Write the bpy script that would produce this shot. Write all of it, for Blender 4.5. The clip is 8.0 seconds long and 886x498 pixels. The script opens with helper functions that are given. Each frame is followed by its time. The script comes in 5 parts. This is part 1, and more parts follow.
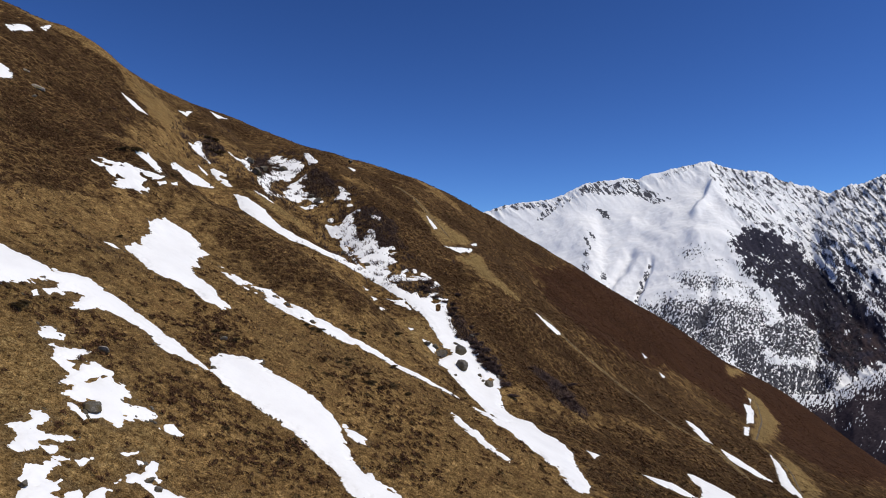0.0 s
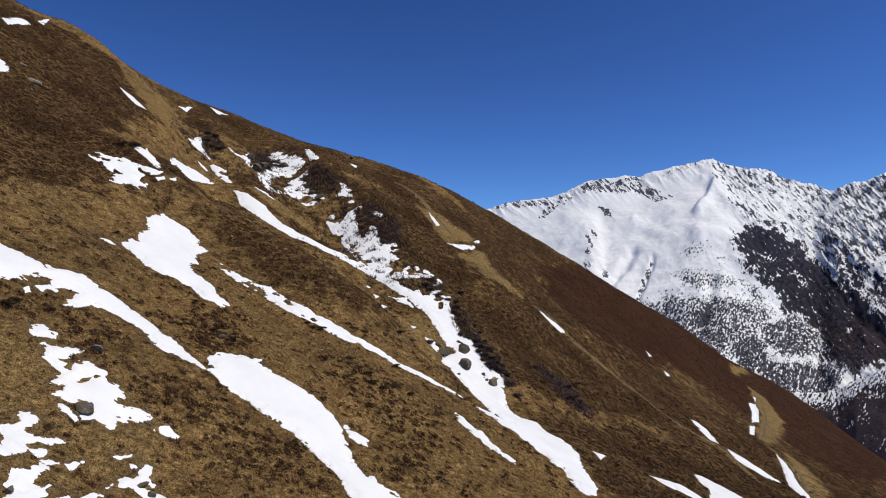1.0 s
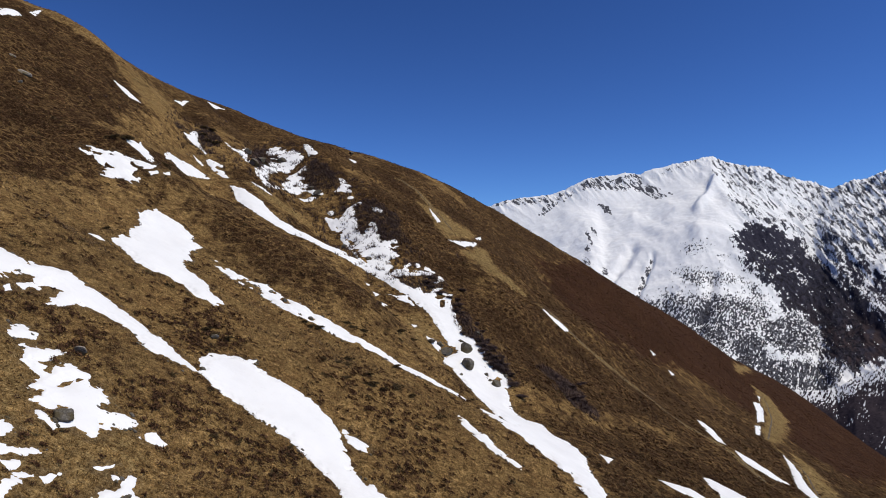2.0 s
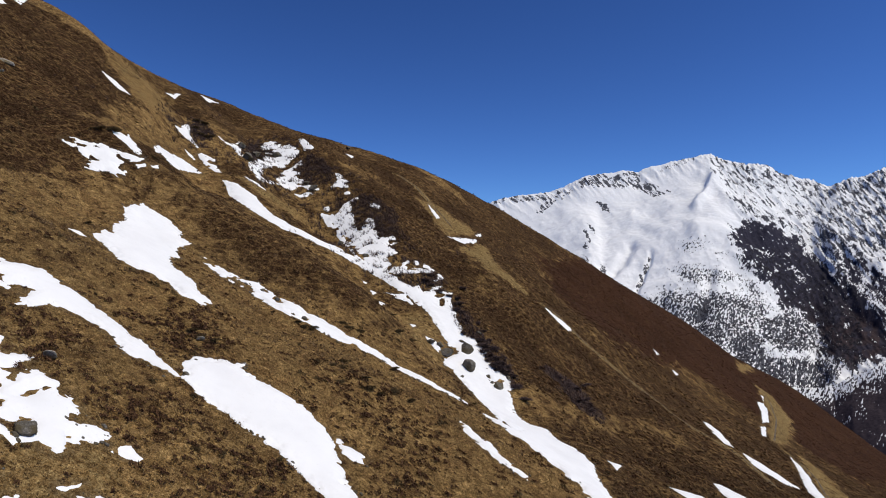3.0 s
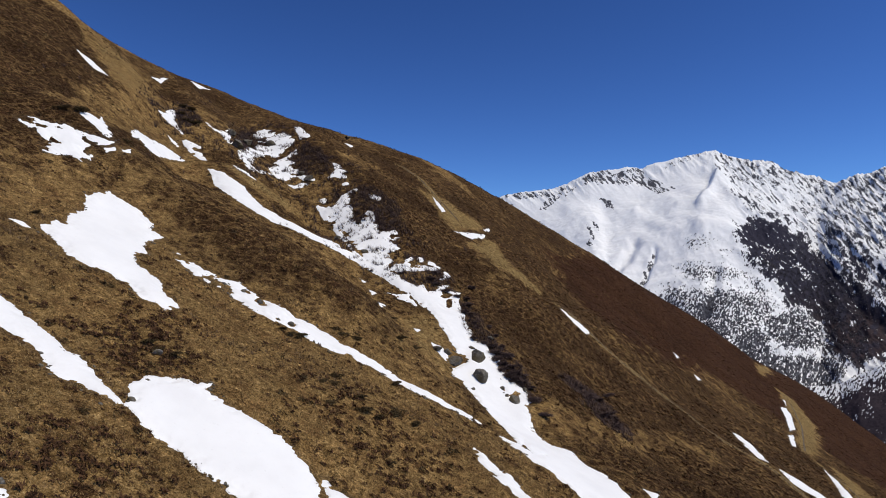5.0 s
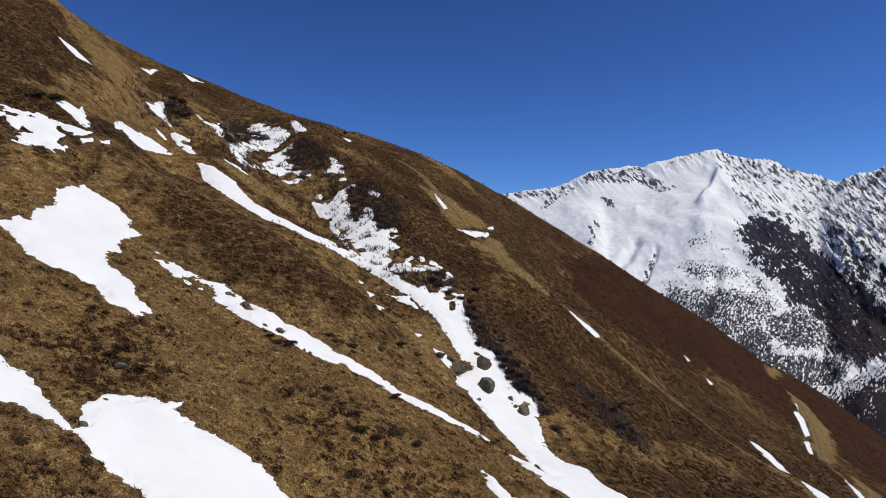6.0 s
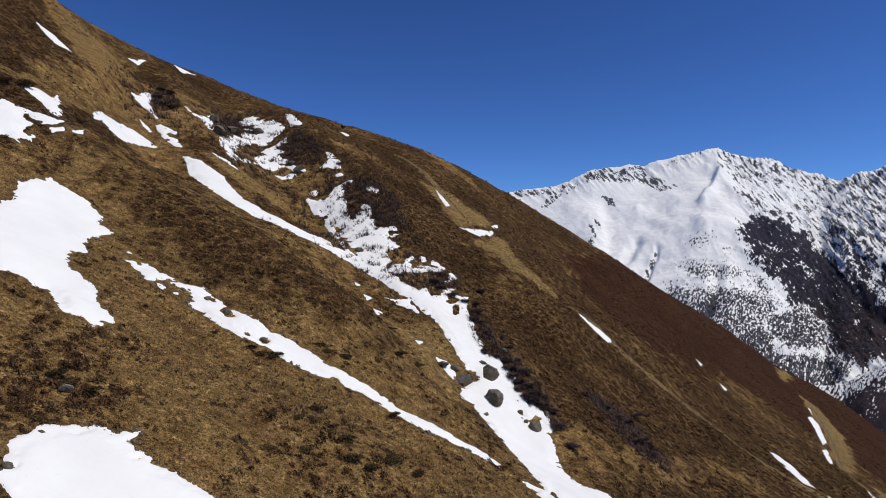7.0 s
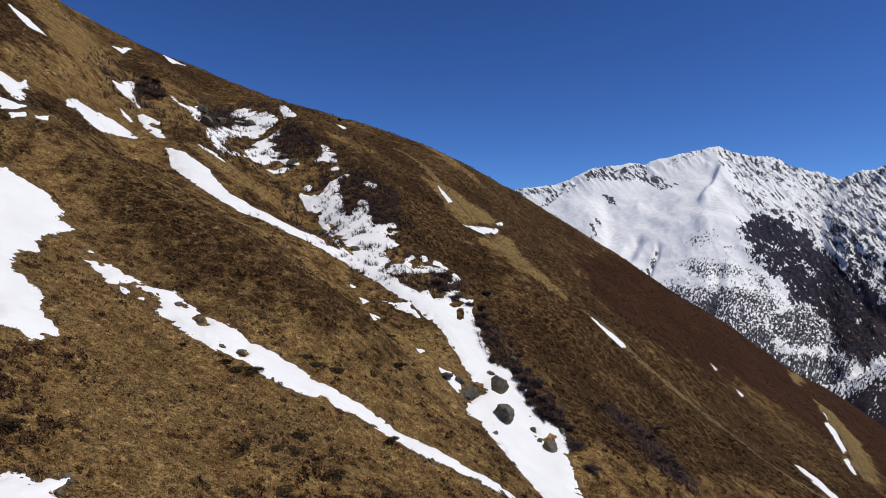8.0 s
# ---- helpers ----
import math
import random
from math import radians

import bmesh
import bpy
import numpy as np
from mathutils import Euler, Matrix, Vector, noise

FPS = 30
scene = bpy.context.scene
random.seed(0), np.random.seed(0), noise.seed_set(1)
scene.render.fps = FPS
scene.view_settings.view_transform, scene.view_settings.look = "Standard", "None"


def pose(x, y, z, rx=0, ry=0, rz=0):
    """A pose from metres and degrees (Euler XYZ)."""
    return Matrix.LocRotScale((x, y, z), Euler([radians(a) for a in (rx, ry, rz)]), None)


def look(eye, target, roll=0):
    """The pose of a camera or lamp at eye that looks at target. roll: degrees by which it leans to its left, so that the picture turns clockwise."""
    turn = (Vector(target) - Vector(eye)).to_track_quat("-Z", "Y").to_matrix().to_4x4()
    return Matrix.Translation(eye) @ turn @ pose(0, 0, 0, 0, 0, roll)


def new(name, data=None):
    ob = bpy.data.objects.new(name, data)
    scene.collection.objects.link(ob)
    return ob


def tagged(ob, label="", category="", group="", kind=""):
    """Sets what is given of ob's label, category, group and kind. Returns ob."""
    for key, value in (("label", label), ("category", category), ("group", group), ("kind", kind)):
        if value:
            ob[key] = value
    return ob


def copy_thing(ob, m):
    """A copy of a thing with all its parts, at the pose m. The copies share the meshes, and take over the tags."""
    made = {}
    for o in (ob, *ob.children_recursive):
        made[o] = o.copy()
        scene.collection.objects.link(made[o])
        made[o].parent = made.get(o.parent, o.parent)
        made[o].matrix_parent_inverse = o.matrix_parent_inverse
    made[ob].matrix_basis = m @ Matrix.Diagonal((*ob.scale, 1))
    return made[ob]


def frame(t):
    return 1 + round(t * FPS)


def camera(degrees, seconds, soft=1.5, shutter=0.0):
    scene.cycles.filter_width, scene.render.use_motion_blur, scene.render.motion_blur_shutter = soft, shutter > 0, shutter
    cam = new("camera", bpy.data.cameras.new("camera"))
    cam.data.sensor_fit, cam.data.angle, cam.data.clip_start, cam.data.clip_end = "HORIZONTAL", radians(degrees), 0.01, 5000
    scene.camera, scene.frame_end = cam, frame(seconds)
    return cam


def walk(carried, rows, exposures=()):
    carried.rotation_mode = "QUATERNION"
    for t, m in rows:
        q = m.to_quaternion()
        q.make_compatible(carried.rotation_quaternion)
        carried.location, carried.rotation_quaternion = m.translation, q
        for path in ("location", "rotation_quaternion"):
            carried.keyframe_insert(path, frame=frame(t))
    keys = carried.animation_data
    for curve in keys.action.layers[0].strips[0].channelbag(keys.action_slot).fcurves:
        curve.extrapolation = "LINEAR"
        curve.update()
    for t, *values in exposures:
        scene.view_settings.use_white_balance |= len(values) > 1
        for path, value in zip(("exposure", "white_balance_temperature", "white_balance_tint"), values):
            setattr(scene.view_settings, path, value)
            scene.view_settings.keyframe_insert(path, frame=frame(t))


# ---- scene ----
# ---------------------------------------------------------------- the way of the camera
LENS = 71.0
cam = camera(LENS, 8.0, soft=0.95)
EYE, TILT = 60.0, 1.5
ROWS = [
    (0.0, 0.000, 0.000, 0.000, -0.002, 0.000, -0.002),
    (0.5, -0.172, 1.096, -0.132, 0.104, -0.113, -0.016),
    (1.0, -0.363, 2.479, -0.229, 0.136, -0.211, -0.028),
    (1.5, -0.637, 4.414, -0.344, 0.160, -0.329, -0.053),
    (3.0, -1.389, 12.245, -0.690, -0.107, -0.672, -0.092),
    (3.5, -1.662, 15.826, -0.913, -0.102, -0.771, -0.109),
    (4.0, -1.880, 19.484, -1.056, -0.003, -0.845, -0.116),
    (4.5, -2.127, 23.580, -1.154, 0.100, -0.905, -0.113),
    (6.0, -2.876, 36.375, -1.421, 0.189, -1.062, -0.162),
    (6.5, -3.128, 41.112, -1.471, 0.213, -1.112, -0.183),
    (7.0, -3.412, 45.714, -1.485, 0.215, -1.159, -0.195),
    (7.5, -3.713, 50.859, -1.565, 0.210, -1.232, -0.210),
    (8.0, -3.996, 55.787, -1.691, 0.227, -1.282, -0.204),
]
walk(cam, [(t, pose(0, 0, EYE, TILT) @ pose(x, y, z, 90 + pitch, roll, yaw)) for t, x, y, z, yaw, pitch, roll in ROWS],
     exposures=[(0.0, -0.03), (4.0, -0.04), (8.0, -0.09)])

# ---------------------------------------------------------------- sky and sun
SUN_AZ, SUN_EL = 107.0, 55.0      # compass degrees from +y towards +x, and height
world = bpy.data.worlds.new("sky")
scene.world = world
world.use_nodes = True
wn = world.node_tree.nodes
sky = wn.new("ShaderNodeTexSky")
sky.sky_type, sky.sun_disc = "NISHITA", False
sky.sun_elevation, sky.sun_rotation = radians(SUN_EL), radians(SUN_AZ)
sky.altitude, sky.air_density, sky.dust_density, sky.ozone_density = 3000, 1.0, 0.0, 2.0
# thin, dry mountain air: a deeper blue than the model's own
deep, dim = wn.new("ShaderNodeGamma"), wn.new("ShaderNodeMix")
deep.inputs["Gamma"].default_value = 1.3
dim.data_type, dim.blend_type = "RGBA", "MULTIPLY"
dim.inputs[0].default_value, dim.inputs[7].default_value = 1.0, (0.36, 0.54, 0.83, 1)
wn["Background"].inputs["Strength"].default_value = 0.08
world.node_tree.links.new(sky.outputs[0], deep.inputs["Color"])
world.node_tree.links.new(deep.outputs[0], dim.inputs[6])
world.node_tree.links.new(dim.outputs[2], wn["Background"].inputs["Color"])
sun_data = bpy.data.lights.new("sun", "SUN")
sun_data.energy, sun_data.angle, sun_data.color = 3.4, radians(0.53), (1.0, 0.93, 0.79)
sun = new("sun", sun_data)
az, el = radians(SUN_AZ), radians(SUN_EL)
sun.matrix_world = look((0, 0, 400), Vector((0, 0, 400)) - Vector((math.sin(az) * math.cos(el), math.cos(az) * math.cos(el), math.sin(el))))

# ---------------------------------------------------------------- noise and the shape of the land
_rng = np.random.RandomState(7)
_perm = np.tile(_rng.permutation(256), 3)
_ang = _rng.rand(256) * 2 * np.pi
_gx, _gy = np.cos(_ang), np.sin(_ang)


def gnoise(x, y):
    """Gradient noise, about -1 to 1, for arrays."""
    xi, yi = np.floor(x).astype(np.int64), np.floor(y).astype(np.int64)
    xf, yf = x - xi, y - yi
    xi, yi = xi & 255, yi & 255
    u, v = xf * xf * xf * (xf * (xf * 6 - 15) + 10), yf * yf * yf * (yf * (yf * 6 - 15) + 10)

    def corner(i, j):
        h = _perm[_perm[(xi + i) & 255] + ((yi + j) & 255)]
        return _gx[h] * (xf - i) + _gy[h] * (yf - j)
    a, b = corner(0, 0), corner(1, 0)
    c, d = corner(0, 1), corner(1, 1)
    return 1.5 * ((a + u * (b - a)) + v * ((c + u * (d - c)) - (a + u * (b - a))))


def fbm(x, y, size, octaves=4, gain=0.5):
    s, a, f = 0.0, 1.0, 1.0 / size
    for k in range(octaves):
        s = s + a * gnoise(x * f + 17.3 * k, y * f - 9.1 * k)
        a, f = a * gain, f * 2.03
    return s


def ridged(x, y, size, octaves=5, gain=0.5):
    s, a, f, w = 0.0, 1.0, 1.0 / size, 1.0
    for k in range(octaves):
        n = 1 - np.abs(gnoise(x * f + 31.7 * k, y * f + 5.9 * k))
        n = n * n
        s = s + a * n * w
        w = np.clip(n * 1.6, 0, 1)
        a, f = a * gain, f * 2.07
    return s


def step(a, b, v):
    t = np.clip((v - a) / (b - a), 0, 1)
    return t * t * (3 - 2 * t)


# broad swells of the hillside: heights in metres on an even lattice, west to east, each from south to north
SWELL_X, SWELL_Y, SWELL_R = [-165 + 50 * k for k in range(9)], [40 + 55 * k for k in range(9)], 47.0
SWELLS = [
    [0.0, 0.0, 2.9, 12.7, 6.0, -2.2, -8.2, -5.6, -1.1],
    [-0.2, -3.1, 4.5, 10.7, 5.7, 12.9, -3.8, -5.9, -1.0],
    [-6.8, -7.3, -7.7, -1.5, 7.3, 10.2, -4.3, -5.2, -1.0],
    [-15.6, -5.1, -4.6, 5.1, 14.0, 18.5, 2.6, -5.8, -2.0],
    [-2.4, -5.9, -8.0, 0.2, 6.6, 17.7, 4.4, -7.0, -2.9],
    [0.0, -1.2, -4.1, -5.2, 0.0, 15.0, 12.7, -4.8, -3.4],
    [0.0, 0.0, -0.8, -2.8, -3.2, 1.8, 17.3, 6.5, -3.9],
    [0.0, 0.0, 0.0, -0.3, -1.1, -3.6, 5.5, 10.3, -1.6],
    [0.0, 0.0, 0.0, 0.0, -0.2, -0.8, 1.0, 12.3, 8.9],
]
BASE, EASTWARD, NORTHWARD = 43.924, -0.488, 0.055


# gullies and ribs: height, half width, line in plan
FOLDS = [
    (-5.4, 9.0, [(-96, 228), (-86, 217), (-75, 190), (-66, 178)]),
    (-5.5, 11.0, [(-84, 262), (-74, 245), (-54, 219), (-36, 190)]),
    (-1.8, 8.0, [(-36, 190), (-20, 165), (-8, 146), (2, 138), (12, 131)]),
    (2.4, 12.0, [(-50, 250), (-36, 224), (-25, 222), (-12, 185), (6, 166), (20, 150)]),
    (5.8, 11.0, [(-75, 150), (-52, 150), (-36, 147), (-22, 140)]),
    (4.0, 12.0, [(62, 232), (21, 187), (14, 200), (30, 225)]),
    (3.5, 9.0, [(-123, 208), (-114, 207)]),
]


def line_distance(x, y, pts):
    d = np.full(np.shape(x), 1e9)
    for (ax, ay), (bx, by) in zip(pts, pts[1:]):
        vx, vy = bx - ax, by - ay
        t = np.clip(((x - ax) * vx + (y - ay) * vy) / (vx * vx + vy * vy), 0, 1)
        d = np.minimum(d, np.hypot(x - ax - t * vx, y - ay - t * vy))
    return d


def inside_distance(x, y, pts):
    """Metres inside (positive) or outside (negative) a closed outline."""
    ring = list(pts) + [pts[0]]
    d = line_distance(x, y, ring)
    odd = np.zeros(np.shape(x), bool)
    for (ax, ay), (bx, by) in zip(ring, ring[1:]):
        if ay == by:
            continue
        odd ^= ((ay > y) != (by > y)) & (x < (bx - ax) * (y - ay) / (by - ay) + ax)
    return np.where(odd, d, -d)


def hill(x, y):
    """The hillside without its small relief."""
    z = np.minimum(BASE + EASTWARD * x + NORTHWARD * np.clip(y, -300, 500), 205)
    for height, width, line in FOLDS:
        z = z + height * np.exp(-(line_distance(x, y, line) / width) ** 2)
    gx = [np.exp(-((x - cx) / SWELL_R) ** 2) for cx in SWELL_X]
    gy = [np.exp(-((y - cy) / SWELL_R) ** 2) for cy in SWELL_Y]
    for i in range(9):
        row = 0.0
        for j in range(9):
            row = row + SWELLS[i][j] * gy[j]
        z = z + gx[i] * row
    z = z - 0.9 * np.clip(y - 620, 0, 900) * step(620, 900, y)
    return np.maximum(z, -640 + 15 * np.sin(x / 300.0))


def relief(x, y):
    """Hummocks, terracettes and tussocky ground."""
    down = x * 0.86 - y * 0.35                      # across the slope lie faint terracettes
    steps = gnoise(down / 1.9 + 0.6 * gnoise(x / 9, y / 9), (x * 0.35 + y * 0.86) / 11)
    return 0.60 * fbm(x, y, 15, 3) + 0.17 * fbm(x + 50, y, 2.6, 3) + 0.10 * steps


def land(x, y):
    return hill(x, y) + relief(x, y)


# ---------------------------------------------------------------- materials
def material(name, rough=0.9):
    m = bpy.data.materials.new(name)
    m.use_nodes = True
    nt = m.node_tree
    bsdf = nt.nodes["Principled BSDF"]
    bsdf.inputs["Roughness"].default_value = rough
    bsdf.inputs["Specular IOR Level"].default_value = 0.2
    return m, nt, bsdf


def n_noise(nt, scale, detail=4, rough=0.55, coords=None, dist=0.0):
    n = nt.nodes.new("ShaderNodeTexNoise")
    n.inputs["Scale"].default_value, n.inputs["Detail"].default_value = scale, detail
    n.inputs["Roughness"].default_value, n.inputs["Distortion"].default_value = rough, dist
    if coords is None:
        coords = nt.nodes.new("ShaderNodeTexCoord").outputs["Object"]
    nt.links.new(coords, n.inputs["Vector"])
    return n.outputs["Fac"]


def n_ramp(nt, fac, stops):
    r = nt.nodes.new("ShaderNodeValToRGB")
    e = r.color_ramp.elements
    while len(e) < len(stops):
        e.new(0.5)
    for el_, (p, c) in zip(e, stops):
        el_.position, el_.color = p, (*c, 1)
    nt.links.new(fac, r.inputs[0])
    return r.outputs[0]


def n_mix(nt, fac, a, b, mode="MIX"):
    m = nt.nodes.new("ShaderNodeMix")
    m.data_type, m.blend_type = "RGBA", mode
    for sock, v in ((m.inputs[0], fac), (m.inputs[6], a), (m.inputs[7], b)):
        if isinstance(v, (int, float)):
            sock.default_value = v
        elif isinstance(v, tuple):
            sock.default_value = (*v, 1)
        else:
            nt.links.new(v, sock)
    return m.outputs[2]


def n_math(nt, op, a, b=0.5, c=None):
    m = nt.nodes.new("ShaderNodeMath")
    m.operation = op
    for k, v in enumerate((a, b, c)):
        if v is None:
            continue
        if isinstance(v, (int, float)):
            m.inputs[k].default_value = v
        else:
            nt.links.new(v, m.inputs[k])
    return m.outputs[0]


def n_attr(nt, name):
    a = nt.nodes.new("ShaderNodeAttribute")
    a.attribute_name = name
    return a


def n_bump(nt, bsdf, height, strength, distance):
    b = nt.nodes.new("ShaderNodeBump")
    b.inputs["Strength"].default_value, b.inputs["Distance"].default_value = strength, distance
    nt.links.new(height, b.inputs["Height"])
    nt.links.new(b.outputs[0], bsdf.inputs["Normal"])


def sod_material():
    """Dry winter grass, heath and bare earth; the plants' zones come with the mesh."""
    m, nt, bsdf = material("dry_grass_and_heath", 0.95)
    bsdf.inputs["Specular IOR Level"].default_value = 0.03
    zone = nt.nodes.new("ShaderNodeSeparateColor")
    nt.links.new(n_attr(nt, "zones").outputs["Color"], zone.inputs[0])
    heath, rust, pale = zone.outputs[0], zone.outputs[1], zone.outputs[2]
    grain, fine, mid, broad = n_noise(nt, 5.5, 3, 0.7), n_noise(nt, 1.7, 5, 0.7), n_noise(nt, 0.33, 4, 0.6), n_noise(nt, 0.06, 4)
    mix = n_math(nt, "ADD", n_math(nt, "MULTIPLY", grain, 0.5), n_math(nt, "MULTIPLY", fine, 0.5))
    straw = n_ramp(nt, mix, [(0.41, (0.080, 0.049, 0.020)), (0.475, (0.206, 0.131, 0.053)), (0.535, (0.29, 0.186, 0.076)), (0.60, (0.44, 0.31, 0.145))])
    tan = n_ramp(nt, mix, [(0.41, (0.036, 0.019, 0.008)), (0.50, (0.128, 0.071, 0.029)), (0.60, (0.29, 0.168, 0.072))])
    straw = n_mix(nt, n_ramp(nt, mid, [(0.45, (0, 0, 0)), (0.66, (0.8, 0.8, 0.8))]), straw, tan)
    dark = n_ramp(nt, mix, [(0.41, (0.009, 0.0045, 0.0021)), (0.48, (0.031, 0.0160, 0.0076)), (0.54, (0.056, 0.0305, 0.0148)), (0.61, (0.168, 0.104, 0.053))])
    red = n_ramp(nt, mix, [(0.41, (0.012, 0.0052, 0.0028)), (0.50, (0.041, 0.0195, 0.0105)), (0.60, (0.105, 0.054, 0.029))])
    light = n_ramp(nt, mix, [(0.38, (0.09, 0.060, 0.024)), (0.50, (0.21, 0.145, 0.062)), (0.63, (0.42, 0.30, 0.135))])
    edge = n_math(nt, "ADD", heath, n_math(nt, "MULTIPLY", n_math(nt, "SUBTRACT", mid, 0.5), 1.6))
    edge = n_math(nt, "ADD", edge, n_math(nt, "MULTIPLY", n_math(nt, "SUBTRACT", fine, 0.5), 1.5))
    # russet heath in small patches through the grass
    patch = n_noise(nt, 0.85, 5, 0.7)
    straw = n_mix(nt, n_ramp(nt, patch, [(0.54, (0, 0, 0)), (0.60, (0.6, 0.6, 0.6))]), straw, n_ramp(nt, mix, [(0.38, (0.024, 0.012, 0.005)), (0.50, (0.082, 0.042, 0.017)), (0.63, (0.19, 0.107, 0.045))]))
    # pale grass in a net of thin veins between the cushions of heath
    warp = nt.nodes.new("ShaderNodeTexNoise")
    warp.inputs["Scale"].default_value, warp.inputs["Detail"].default_value = 0.5, 3
    place = nt.nodes.new("ShaderNodeTexCoord").outputs["Object"]
    nt.links.new(place, warp.inputs["Vector"])
    bent = nt.nodes.new("ShaderNodeVectorMath")
    bent.operation = "MULTIPLY_ADD"
    nt.links.new(warp.outputs["Color"], bent.inputs[0])
    bent.inputs[1].default_value = (3.0, 3.0, 3.0)
    nt.links.new(place, bent.inputs[2])
    net = nt.nodes.new("ShaderNodeTexVoronoi")
    net.feature = "DISTANCE_TO_EDGE"
    net.inputs["Scale"].default_value = 0.42
    nt.links.new(bent.outputs[0], net.inputs["Vector"])
    vein = n_ramp(nt, net.outputs["Distance"], [(0.02, (0.85, 0.85, 0.85)), (0.13, (0, 0, 0))])
    vein = n_math(nt, "MULTIPLY", vein, n_ramp(nt, n_math(nt, "ADD", n_math(nt, "MULTIPLY", broad, 0.6), n_math(nt, "MULTIPLY", mid, 0.4)), [(0.40, (0.12, 0.12, 0.12)), (0.54, (1.0, 1.0, 1.0))]))
    dark = n_mix(nt, vein, dark, n_ramp(nt, mix, [(0.38, (0.05, 0.03, 0.012)), (0.52, (0.16, 0.10, 0.042)), (0.63, (0.32, 0.215, 0.10))]))
    col = n_mix(nt, n_ramp(nt, edge, [(0.38, (0, 0, 0)), (0.60, (1, 1, 1))]), straw, dark)
    edge2 = n_math(nt, "ADD", rust, n_math(nt, "MULTIPLY", n_math(nt, "SUBTRACT", mid, 0.5), 1.5))
    edge2 = n_math(nt, "ADD", edge2, n_math(nt, "MULTIPLY", n_math(nt, "SUBTRACT", fine, 0.5), 0.8))
    col = n_mix(nt, n_ramp(nt, edge2, [(0.38, (0, 0, 0)), (0.75, (1, 1, 1))]), col, red)
    edge3 = n_math(nt, "ADD", pale, n_math(nt, "MULTIPLY", n_math(nt, "SUBTRACT", fine, 0.5), 1.7))
    edge3 = n_math(nt, "ADD", edge3, n_math(nt, "MULTIPLY", n_math(nt, "SUBTRACT", mid, 0.5), 1.1))
    col = n_mix(nt, n_ramp(nt, edge3, [(0.38, (0, 0, 0)), (0.66, (1, 1, 1))]), col, light)
    col = n_mix(nt, 0.5, col, n_ramp(nt, broad, [(0.3, (0.6, 0.58, 0.55)), (0.7, (1.3, 1.25, 1.15))]), "MULTIPLY")
    # clumps of taller and shorter growth
    clump = n_noise(nt, 1.15, 4, 0.75)
    col = n_mix(nt, 1.0, col, n_ramp(nt, clump, [(0.36, (0.58, 0.55, 0.52)), (0.47, (0.96, 0.95, 0.94)), (0.56, (1.12, 1.12, 1.12)), (0.66, (1.75, 1.72, 1.65))]), "MULTIPLY")
    # flattened, muddy turf where the snow has just melted
    wet = n_math(nt, "ADD", n_attr(nt, "melt").outputs["Fac"], n_math(nt, "MULTIPLY", n_math(nt, "SUBTRACT", fine, 0.5), 1.4))
    col = n_mix(nt, n_ramp(nt, wet, [(0.42, (0, 0, 0)), (0.80, (0.55, 0.55, 0.55))]), col, n_ramp(nt, mix, [(0.38, (0.04, 0.027, 0.015)), (0.52, (0.10, 0.069, 0.040)), (0.63, (0.20, 0.145, 0.085))]))
    nt.links.new(col, bsdf.inputs["Base Color"])
    n_bump(nt, bsdf, mix, 1.0, 0.45)
    return m


def snow_material():
    m, nt, bsdf = material("old_snow", 0.55)
    fine, broad = n_noise(nt, 3.0, 5, 0.6), n_noise(nt, 0.22, 4)
    col = n_ramp(nt, broad, [(0.3, (0.84, 0.84, 0.84)), (0.7, (0.91, 0.91, 0.905))])
    col = n_mix(nt, n_ramp(nt, fine, [(0.62, (0, 0, 0)), (0.85, (0.5, 0.5, 0.5))]), col, (0.6, 0.585, 0.55))
    nt.links.new(col, bsdf.inputs["Base Color"])
    n_bump(nt, bsdf, n_noise(nt, 0.9, 5, 0.6), 0.25, 0.25)
    return m


def mountain_material():
    """Snow over rock and scrub; the cover comes with the mesh, its broken edge from noise."""
    m, nt, bsdf = material("snow_and_hazed_rock", 0.8)
    bsdf.inputs["Specular IOR Level"].default_value = 0.0
    cover = nt.nodes.new("ShaderNodeSeparateColor")
    nt.links.new(n_attr(nt, "cover").outputs["Color"], cover.inputs[0])
    fine, mid = n_noise(nt, 0.11, 4, 0.7), n_noise(nt, 0.012, 5, 0.6)
    v = n_math(nt, "ADD", cover.outputs[0], n_math(nt, "MULTIPLY", n_math(nt, "SUBTRACT", fine, 0.5), 1.9))
    v = n_math(nt, "ADD", v, n_math(nt, "MULTIPLY", n_math(nt, "SUBTRACT", mid, 0.5), 0.4))
    # rock and wood are lighter and bluer: distance haze put into their colours
    rock = n_ramp(nt, fine, [(0.3, (0.045, 0.047, 0.058)), (0.7, (0.13, 0.13, 0.145))])
    wood = n_ramp(nt, fine, [(0.3, (0.022, 0.021, 0.032)), (0.7, (0.052, 0.050, 0.068))])
    scrub = n_ramp(nt, fine, [(0.3, (0.028, 0.021, 0.024)), (0.7, (0.064, 0.048, 0.050))])
    rock = n_mix(nt, cover.outputs[1], rock, n_mix(nt, cover.outputs[2], wood, scrub))
    drift = n_ramp(nt, mid, [(0.3, (0.82, 0.83, 0.84)), (0.7, (0.89, 0.895, 0.90))])
    col = n_mix(nt, n_ramp(nt, v, [(0.42, (0, 0, 0)), (0.60, (1, 1, 1))]), rock, drift)
    nt.links.new(col, bsdf.inputs["Base Color"])
    n_bump(nt, bsdf, fine, 0.3, 9.0)
    return m


SOD, SNOW, ALP = sod_material(), snow_material(), mountain_material()


